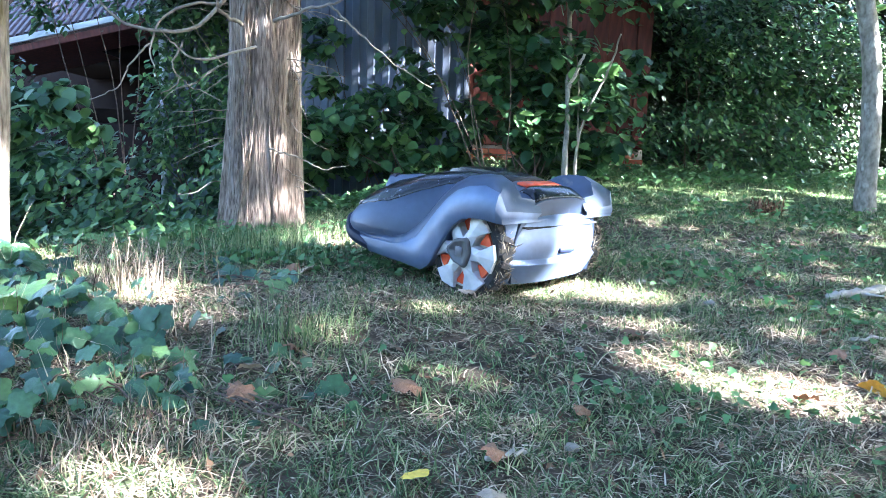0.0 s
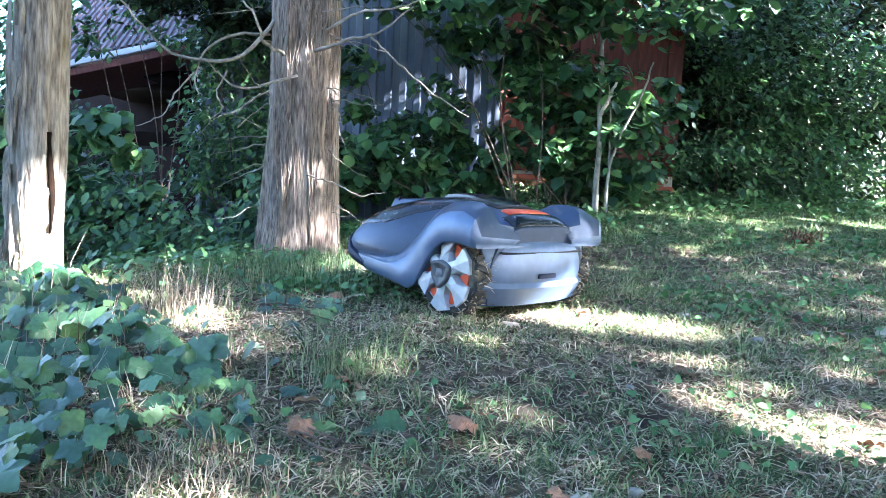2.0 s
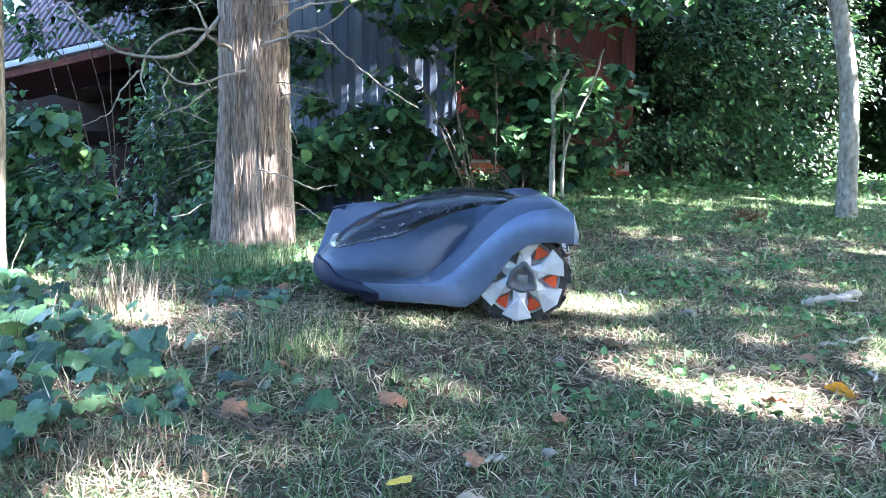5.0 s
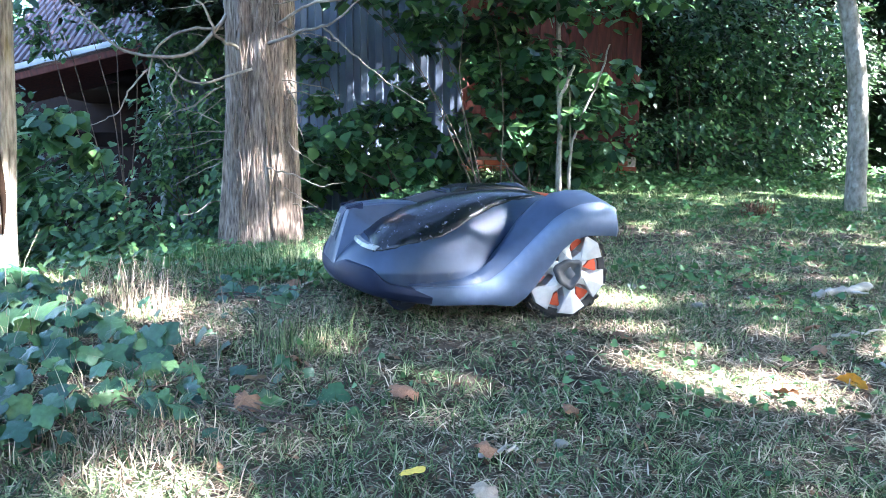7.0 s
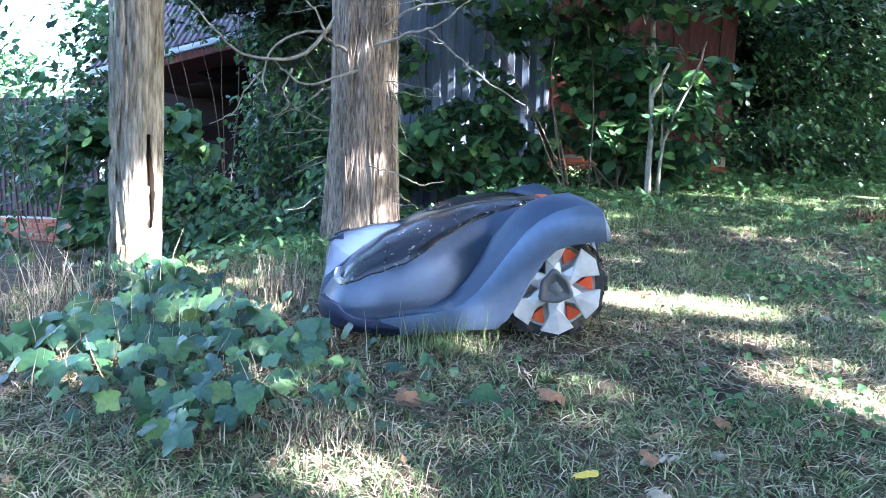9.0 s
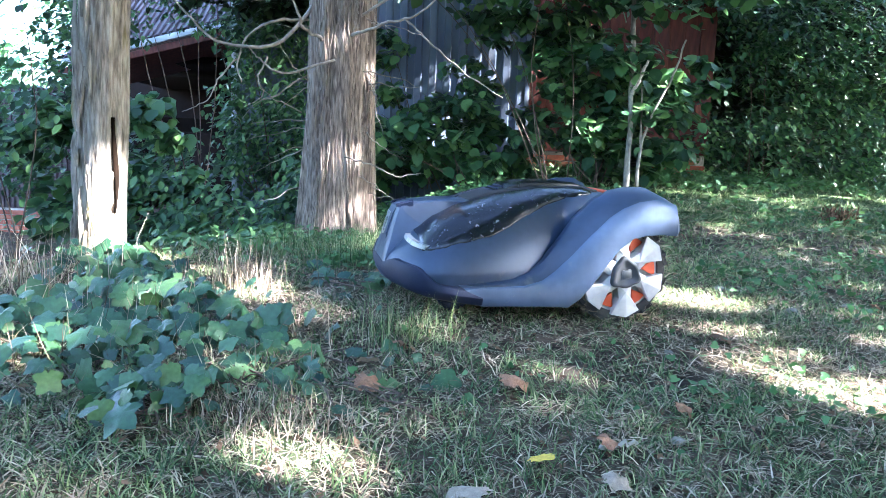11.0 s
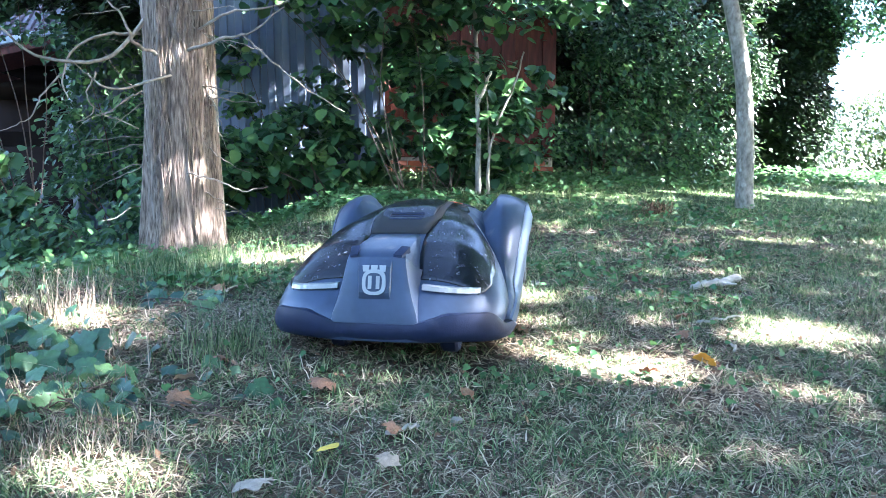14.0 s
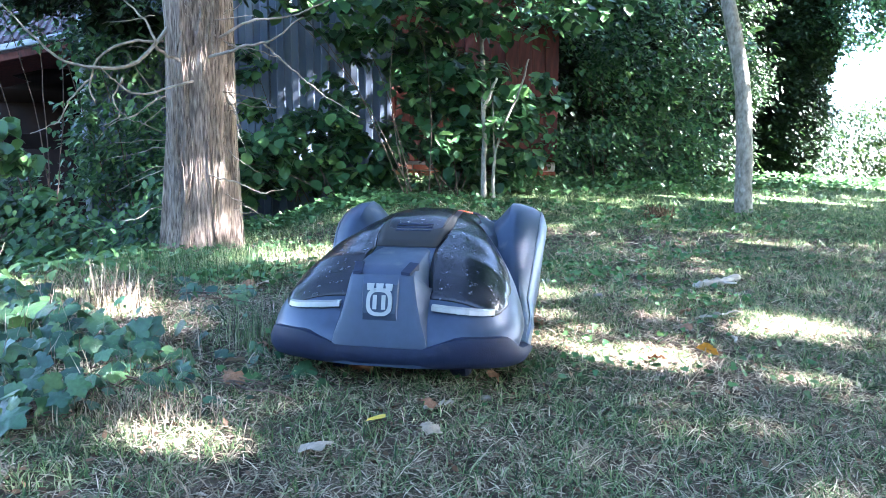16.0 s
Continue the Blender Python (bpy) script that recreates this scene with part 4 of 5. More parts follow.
# ================= shrubs and woods =================
def crown_points(rng, blobs, n):
    """Points in a clumpy, uneven volume made of many small clumps round a few centres."""
    out = []
    tot = sum(b[3] * b[4] * b[5] for b in blobs)
    for cx, cy, cz, rx, ry, rz in blobs:
        k = int(n * rx * ry * rz / tot) + 1
        m = max(6, k // 34)
        d = rng.normal(0, 1, (m, 3))
        d /= np.linalg.norm(d, axis=1, keepdims=True)
        c = d * rng.uniform(0.45, 1.0, (m, 1)) ** 0.6
        idx = rng.integers(0, m, k)
        p = c[idx] + rng.normal(0, 0.17, (k, 3))
        out.append(p * np.array([rx, ry, rz]) + np.array([cx, cy, cz]))
    return np.concatenate(out)


def shrub(name, label, base, blobs, n, size, mat, seed, stems=5, tilt=48, shape=LEAF, category="shrub", stem_mat="timber", stem_r=0.006):
    """Stems and a crown of separate leaves; blobs in the thing's own space."""
    rng = np.random.default_rng(seed)
    rnd = random.Random(seed)
    ob = new(name)
    ob.location = base
    tagged(ob, label, category)
    pts = crown_points(rng, blobs, int(n * 2.4))
    rots = facing(rng, len(pts))
    me = scatter_mesh("leaves", shape, pts, rots, rng.uniform(size * 0.55, size * 1.25, len(pts)))
    part("crown", me, M[mat], ob)
    # larger inner leaves of the same darkened green close the sky gaps
    if mat == "leaf_shade":
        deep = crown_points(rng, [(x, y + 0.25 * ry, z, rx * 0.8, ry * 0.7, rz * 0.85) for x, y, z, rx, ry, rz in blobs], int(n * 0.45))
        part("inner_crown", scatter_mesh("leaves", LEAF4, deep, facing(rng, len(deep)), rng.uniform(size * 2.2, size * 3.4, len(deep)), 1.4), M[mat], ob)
    for k in range(stems):
        c = blobs[rnd.randrange(len(blobs))]
        top = Vector((c[0] + rnd.uniform(-0.6, 0.6) * c[3], c[1] + rnd.uniform(-0.6, 0.6) * c[4], c[2] + rnd.uniform(-0.2, 0.8) * c[5]))
        foot = Vector((rnd.uniform(-0.15, 0.15), rnd.uniform(-0.1, 0.1), -0.05))
        mid = foot.lerp(top, 0.5) + Vector((rnd.uniform(-0.15, 0.15), rnd.uniform(-0.1, 0.1), 0.1))
        branch("stem", [foot, mid, top], stem_r, stem_r * 0.3, ob, stem_mat, n=12, seg=6)
    return ob


SHRUBS = (
    # name, label, base, blobs, leaves, leaf size, material, stems
    ("shrub", "broad-leaved green shrub before a ribbed wall", (-0.35, 5.5, 0.38),
     [(-0.55, 0.3, 0.35, 0.6, 0.4, 0.32), (0.15, 0.3, 0.30, 0.36, 0.4, 0.28), (-1.0, 0.2, 0.2, 0.4, 0.3, 0.3), (0.05, 0.25, 0.62, 0.35, 0.3, 0.16)], 1000, 0.115, "leaf", 6),
    ("shrub", "tall broad-leaved shrub with layered boughs", (0.62, 5.5, 0.40),
     [(0.0, 0.2, 1.05, 0.55, 0.4, 0.28), (0.45, 0.2, 0.7, 0.5, 0.4, 0.22), (-0.15, 0.2, 0.45, 0.45, 0.35, 0.22), (-0.5, 0.1, 1.32, 0.6, 0.4, 0.16), (0.5, 0.3, 0.25, 0.5, 0.4, 0.18), (0.9, 0.3, 1.0, 0.35, 0.3, 0.2)], 1500, 0.12, "leaf", 8),
    ("tree", "leafy bough hanging across the shed", (0.3, 5.0, 0.35),
     [(-0.2, 0.1, 1.62, 1.0, 0.5, 0.2), (-1.1, 0.2, 1.8, 0.7, 0.5, 0.25), (0.9, 0.3, 1.75, 0.9, 0.6, 0.3), (0.2, 0.2, 2.15, 1.8, 0.7, 0.35)], 2000, 0.11, "leaf", 5),
    ("shrub", "ivy and elder thicket over a shed corner", (-2.15, 5.6, 0.0),
     [(-0.2, 0.2, 1.2, 0.45, 0.3, 0.8), (0.25, 0.1, 0.5, 0.4, 0.3, 0.5), (-0.35, 0.1, 0.3, 0.4, 0.3, 0.5), (-0.3, 0.1, 2.0, 0.8, 0.5, 0.4), (0.5, 0.0, 0.3, 0.4, 0.3, 0.3)], 1900, 0.085, "leaf", 7),
    ("shrub", "large-leaved green shrub by the barn bay", (-2.55, 3.9, -0.25),
     [(0.1, 0.1, 0.95, 0.32, 0.3, 0.2), (0.0, 0.1, 0.62, 0.36, 0.3, 0.2), (-0.45, 0.1, 0.78, 0.4, 0.3, 0.28), (0.35, 0.2, 0.35, 0.4, 0.3, 0.25), (-0.2, 0.1, 0.3, 0.4, 0.3, 0.3)], 700, 0.11, "leaf", 6),
    ("shrub", "leafy saplings over a steep bank", (-3.1, 3.6, -0.5),
     [(-0.2, 0.1, 1.2, 0.45, 0.4, 0.4), (-0.5, 0.1, 0.8, 0.5, 0.4, 0.4), (-0.1, 0.1, 2.0, 0.7, 0.5, 0.35), (-0.9, 0.1, 1.7, 0.6, 0.5, 0.5)], 600, 0.085, "leaf", 5),
    ("tree", "bough of small leaves before a tin roof", (-2.6, 5.2, -0.2),
     [(-0.1, 0.0, 2.35, 0.6, 0.4, 0.35), (-0.9, 0.1, 2.6, 0.7, 0.4, 0.3), (0.5, 0.1, 2.3, 0.5, 0.4, 0.4), (-1.6, 0.2, 2.9, 0.8, 0.5, 0.35)], 2300, 0.07, "leaf_shade", 5),
    ("shrub", "low ivy and bramble on a bank", (-1.75, 3.6, -0.1),
     [(0.0, 0.1, 0.15, 0.5, 0.4, 0.28), (-0.5, 0.2, 0.2, 0.45, 0.4, 0.35), (0.35, 0.3, 0.3, 0.3, 0.3, 0.3)], 1100, 0.07, "leaf", 3),
    ("hedge", "leafy hedge beside a red barn", (2.9, 7.3, 0.5),
     [(-0.2, 0.2, 0.4, 0.7, 0.5, 0.45), (0.9, 0.3, 0.5, 0.8, 0.5, 0.5), (0.3, 0.3, 1.3, 0.7, 0.5, 0.55), (1.3, 0.3, 1.4, 0.8, 0.5, 0.6), (0.1, 0.3, 2.3, 1.2, 0.6, 0.6), (-0.9, 0.1, 2.2, 0.6, 0.4, 0.25)], 4600, 0.09, "leaf", 6),
    ("tree", "woodland edge with gaps of sky", (6.6, 11.6, 0.6),
     [(-0.6, 0, 0.8, 1.0, 0.7, 0.9), (0.5, 0, 0.9, 0.9, 0.7, 0.8), (-0.5, 0.2, 2.4, 1.0, 0.7, 0.9), (0.4, 0.2, 3.8, 1.1, 0.8, 0.9), (-0.9, 0.2, 4.6, 1.3, 0.8, 1.0)], 4200, 0.12, "leaf_shade", 4),
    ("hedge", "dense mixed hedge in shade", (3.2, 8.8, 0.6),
     [(-0.7, 0.2, 0.5, 0.9, 0.6, 0.55), (0.6, 0.3, 0.6, 1.0, 0.7, 0.6), (-0.3, 0.3, 1.6, 1.1, 0.7, 0.7), (1.0, 0.3, 1.7, 1.0, 0.7, 0.8), (0.2, 0.3, 2.8, 1.5, 0.8, 0.8)], 9000, 0.10, "leaf_shade", 6),
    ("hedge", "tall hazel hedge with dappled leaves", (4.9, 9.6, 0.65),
     [(-0.8, 0.2, 0.6, 1.0, 0.7, 0.65), (0.6, 0.3, 0.55, 1.0, 0.7, 0.6), (-0.6, 0.3, 1.8, 1.2, 0.8, 0.8), (0.8, 0.3, 1.7, 1.0, 0.7, 0.8), (-0.5, 0.3, 3.1, 1.4, 0.9, 0.9), (0.7, 0.3, 2.9, 1.0, 0.8, 0.7)], 10000, 0.10, "leaf_shade", 7),
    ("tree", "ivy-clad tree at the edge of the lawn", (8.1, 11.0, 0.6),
     [(0, 0, 1.0, 0.62, 0.5, 1.0), (0, 0, 2.7, 0.62, 0.5, 1.0), (0.0, 0, 4.2, 0.9, 0.7, 1.0)], 15000, 0.10, "leaf_shade", 3),
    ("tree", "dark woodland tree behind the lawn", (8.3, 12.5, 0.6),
     [(-0.4, 0, 0.8, 0.8, 0.6, 0.9), (0.1, 0, 2.2, 0.8, 0.6, 0.9), (-0.2, 0, 3.8, 0.9, 0.7, 1.0), (0.0, 0, 5.4, 1.0, 0.7, 0.9)], 11000, 0.12, "leaf_shade", 4),
    ("shrub", "bushy saplings beneath a tin roof", (-3.7, 5.4, -0.6),
     [(-0.3, 0, 1.5, 0.5, 0.4, 0.5), (0.3, 0, 1.0, 0.5, 0.4, 0.4), (-0.9, 0, 1.2, 0.5, 0.4, 0.5), (0.0, 0, 2.3, 0.5, 0.4, 0.25)], 1500, 0.085, "leaf", 5),
    ("shrub", "broad-leaved sapling across a ribbed wall", (-0.75, 5.8, 0.35),
     [(-0.2, 0.1, 0.75, 0.4, 0.2, 0.22), (0.35, 0.1, 1.02, 0.35, 0.2, 0.16), (-0.55, 0.1, 1.25, 0.35, 0.2, 0.22), (0.8, 0.1, 0.6, 0.35, 0.2, 0.2)], 300, 0.11, "leaf", 5),
    ("tree", "thin woodland tree against bright sky", (6.9, 12.5, 0.6),
     [(-0.3, 0, 1.0, 0.8, 0.6, 0.8), (0.1, 0.2, 2.5, 0.7, 0.6, 0.7), (-0.4, 0.2, 3.8, 1.0, 0.7, 0.9)], 8000, 0.12, "leaf_shade", 4),
    ("shrub", "sunlit yellow-green bush in the distance", (12.4, 14.0, 0.2),
     [(-0.6, 0, 0.8, 1.2, 0.8, 0.7), (1.2, 0, 0.9, 1.3, 0.8, 0.8), (3.0, 0, 1.0, 1.4, 0.8, 0.9), (0.4, 0.2, 1.9, 1.3, 0.8, 0.6), (2.2, 0.2, 2.1, 1.4, 0.8, 0.6)], 7000, 0.12, "leaf_bright", 4),
    ("tree", "overhanging bough against the sky", (9.6, 10.4, 0.5),
     [(0.2, 0, 3.9, 1.3, 0.8, 0.5), (-0.5, 0, 4.6, 1.0, 0.8, 0.6), (1.3, 0, 3.3, 0.7, 0.5, 0.4), (-0.9, 0, 3.2, 0.6, 0.5, 0.75), (0.5, 0, 3.0, 0.6, 0.5, 0.3)], 8500, 0.11, "leaf", 3),
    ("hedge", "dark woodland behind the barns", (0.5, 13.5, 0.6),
     [(-2, 0, 2, 3.0, 1.0, 2.2), (2.5, 0, 2.2, 3.0, 1.0, 2.4), (0, 0, 5, 4, 1.2, 1.5), (-5, 0, 3, 3.0, 1.2, 3.0), (5.6, 0, 2.2, 1.6, 1.2, 2.4)], 11000, 0.2, "leaf_shade", 5),
    # dark leaf backing, added so that no sky shows between the hedges
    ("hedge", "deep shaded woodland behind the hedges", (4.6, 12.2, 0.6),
     [(-1.6, 0, 1.6, 1.8, 0.8, 1.8), (1.0, 0, 1.6, 1.8, 0.8, 1.8), (-1.6, 0, 4.6, 2.0, 0.8, 1.8), (0.8, 0, 4.4, 1.6, 0.8, 1.8)], 9500, 0.42, "leaf_shade", 5),
    # never in view: leaves added behind the camera to block low frontal skylight
    ("hedge", "unseen leaf wall behind the camera, added to cut low skylight", (0.0, -9.0, -0.3),
     [(-9, 0, 2.5, 4.0, 1.2, 2.6), (-3, 0, 2.5, 4.0, 1.2, 2.6), (3, 0, 2.5, 4.0, 1.2, 2.6), (9, 0, 2.5, 4.0, 1.2, 2.6), (-13, 5, 2.5, 1.5, 5.0, 2.6)], 6500, 0.45, "leaf", 6),
    ("hedge", "woodland beyond the open barn", (-8.0, 12.5, -0.8),
     [(-2, 0, 2.0, 2.0, 1.0, 2.0), (0.5, 0, 4.2, 2.0, 1.0, 1.0), (-5, 0, 2.5, 2.4, 1.0, 2.6)], 4500, 0.2, "leaf", 5),
)
for i, (nm, lb, base, blobs, n, size, mat, stems) in enumerate(SHRUBS):
    shrub(nm, lb, base, blobs, n, size, mat, 20 + i, stems, category="tree" if nm == "tree" else nm, shape=LEAFW if n < 4000 and size in (0.115, 0.12, 0.11) else LEAF if size < 0.1 else LEAF4)


def build_sapling():
    ob = new("tree")
    ob.location = (0.98, 5.35, 0.30)
    tagged(ob, "thin forked sapling with pale dead stems", "tree")
    branch("stem", [(0, 0, -0.1), (0.0, 0, 0.5), (-0.02, 0, 1.2), (-0.05, 0, 1.9), (-0.1, 0, 3.0)], 0.026, 0.013, ob, "bark_grey", 24, 9)
    branch("stem", [(0.10, 0.05, -0.1), (0.09, 0, 0.35), (0.16, 0, 0.65), (0.33, 0, 1.05), (0.40, 0, 1.3)], 0.016, 0.006, ob, "bark_grey", 20, 8)
    branch("stem", [(-0.01, -0.02, 0.85), (0.05, -0.03, 1.0), (0.10, -0.04, 1.12)], 0.018, 0.010, ob, "deadwood", 10, 7)
    branch("stem", [(0.09, 0.0, 0.45), (0.08, 0, 0.8), (0.05, 0, 1.1)], 0.010, 0.005, ob, "twig", 12, 6)
    return ob


build_sapling()


# ================= canopy that shades the lawn, out of view =================
def build_canopy():
    rng = np.random.default_rng(77)
    s = np.array(SUN_DIR)
    u = np.cross((0, 0, 1), s)
    u /= np.linalg.norm(u)
    v = np.cross(s, u)
    # openings among the leaves: a spot on the ground or on a trunk, and its half size across and along
    gaps = [(0.19, 1.94, 0.06, 0.14, 0.13, 1.0), (0.45, 1.87, 0.04, 0.12, 0.12, 1.0), (0.58, 1.28, 0.02, 0.20, 0.14, 0.64),
            (1.17, 1.50, -0.02, 0.125, 0.115, 1.0), (-0.42, 0.84, 0.01, 0.09, 0.07, 0.92), (-0.84, 1.60, 0.06, 0.075, 0.065, 1.0), (-1.02, 1.40, 0.05, 0.01, 0.01, 0.9),
            (-1.36, 1.85, 0.20, 0.11, 0.20, 1.0), (-0.45, 2.75, 0.08, 0.22, 0.18, 0.9), (-0.48, 4.0, 0.2, 0.15, 0.2, 0.7), (1.1, 3.5, 0.12, 0.10, 0.16, 0.75), (0.6, 3.0, 0.1, 0.04, 0.08, 0.7),
            (-0.86, 3.25, 1.24, -0.02, 0.02, 0.75), (-2.6, 6.3, 0.9, 0.12, 0.3, 0.8), (3.7, 6.1, 0.35, 0.16, 0.35, 0.9), (5.0, 6.5, 0.35, 0.14, 0.5, 1.0), (6.4, 6.9, 0.3, 0.14, 0.4, 0.9), (1.9, 2.4, 0.0, 0.06, 0.15, 0.6),
            (-0.2, 6.3, 1.5, 0.10, 0.16, 0.7), (0.0, 6.3, 1.1, 0.16, 0.10, 0.7), (-0.55, 6.3, 1.05, 0.12, 0.10, 0.9), (-1.0, 6.3, 0.8, 0.1, 0.06, 0.9), (-1.2, 5.6, 0.5, 0.25, 0.2, 0.5),
            (0.9, 6.6, 0.9, 0.15, 0.12, 0.9), (0.9, 7.4, 2.2, 0.2, 0.2, 0.8), (-0.1, 6.3, 0.75, 0.12, 0.08, 0.7), (-5.7, 8.2, -0.5, 0.3, 0.2, 0.9),
            (0.3, 5.6, 1.0, 0.6, 0.5, 0.75), (-2.2, 5.5, 0.8, 0.5, 0.5, 0.75), (-2.6, 3.9, 0.4, 0.25, 0.2, 0.7), (0.2, 5.2, 2.0, 0.5, 0.3, 0.7), (2.2, 5.5, 0.3, 0.4, 0.5, 0.55), (2.5, 3.4, 0.1, 0.3, 0.4, 0.5),
            (3.2, 4.9, 1.4, 0.08, 0.08, 1.0), (3.0, 8.3, 1.0, 0.6, 0.5, 0.55), (4.6, 9.0, 2.0, 0.9, 0.8, 0.4), (5.5, 8.6, 0.7, 0.4, 0.3, 0.7)]
    n = 142000
    a = rng.uniform(-7.0, 10.5, n)
    b = rng.uniform(-4.6, 8.0, n)
    d = rng.uniform(7.0, 8.6, n)
    keep = np.ones(n, bool)
    for gx, gy, gz, ra, rb, full in gaps:
        p = np.array((gx, gy, gz))
        ga, gb = p @ u, p @ v
        inside = ((a - ga) / max(0.07, ra + 0.07 * (gy > 5))) ** 2 + ((b - gb) / max(0.06, rb + 0.07 * (gy > 5))) ** 2 < 1 + 0.15 * rng.normal(0, 1, n)
        keep &= ~(inside & (rng.uniform(0, 1, n) < full))
    a, b, d = a[keep], b[keep], d[keep]
    # extra leaves added to block a stray sun patch on the near lawn
    a = np.concatenate([a, rng.normal(0.73, 0.09, 160)])
    b = np.concatenate([b, rng.normal(0.11, 0.09, 160)])
    d = np.concatenate([d, rng.uniform(7.0, 8.6, 160)])
    p = a[:, None] * u + b[:, None] * v + d[:, None] * s
    high = p[:, 2] > 2.2
    p = p[high]
    rots = turns(rng, len(p), 45)
    size = rng.uniform(0.16, 0.26, len(p))
    p = p - np.einsum("nij,j->ni", rots, np.array((0.5, 0, 0))) * size[:, None]
    me = scatter_mesh("leaves", LEAF4, p, rots, size)
    tree = new("tree")
    tagged(tree, "spreading shade tree whose crown filters the sun", "tree")
    part("crown", me, M["leaf"], tree)
    for k, (x, y) in enumerate(((7.6, -2.6), (9.5, 3.2))):
        part("trunk", trunk_bm((x, y, -0.6), (x + 0.3, y, 5.5), 0.2, 0.1, 20, 20), M["bark"], tree)
    return tree


build_canopy()


# ================= grass and litter =================
def strewn(rng, n, y0, y1, spread=0.92, pad=0.50):
    """n places over the part of the lawn between y0 and y1 that the camera passes."""
    y = np.sqrt(rng.uniform((y0 + 0.5) ** 2, (y1 + 0.5) ** 2, n)) - 0.5
    x = rng.uniform(-1, 1, n) * (y * spread + pad)
    return x, y


def green(x, y):
    """How green the lawn is at a spot, 0 to 1."""
    return 0.5 + 0.9 * noise.noise((x * 1.4, y * 1.4, 0.3)) + 0.45 * noise.noise((x * 4.5, y * 4.5, 2.0)) + 0.10 * max(0, y - 1.6)


def tufts(rng, xs, ys, blades, length, spread, width, lift=0.0):
    """Blades that fan out from common roots: places, rotations, lengths and breadths."""
    n = len(xs)
    k = rng.integers(max(1, blades // 2), blades + 3, n)
    idx = np.repeat(np.arange(n), k)
    m = len(idx)
    z = np.array([ground_z(a, b) for a, b in zip(xs.tolist(), ys.tolist())])
    p = np.stack([xs[idx] + rng.normal(0, 0.004, m), ys[idx] + rng.normal(0, 0.004, m), z[idx] - 0.004 + lift], 1)
    h = rng.uniform(0, 2 * np.pi, m)
    e = np.radians(np.clip(rng.normal(90 - spread, 20, m), 3, 95))
    r = rng.normal(0, 0.4, m)
    fwd = np.stack([np.cos(h) * np.cos(e), np.sin(h) * np.cos(e), np.sin(e)], 1)
    side = np.stack([-np.sin(h), np.cos(h), np.zeros(m)], 1)
    up = np.cross(fwd, side)
    side = side * np.cos(r)[:, None] + up * np.sin(r)[:, None]
    up = np.cross(fwd, side)
    rots = np.stack([fwd, side, -up * np.sign(up[:, 2:3] + 1e-9) * np.sign(up[:, 2:3] + 1e-9)], 2)
    ln = length * rng.uniform(0.45, 1.25, m)
    return p, rots, ln, np.clip(width * rng.uniform(0.7, 1.3, m) / ln, 0.02, 0.3)


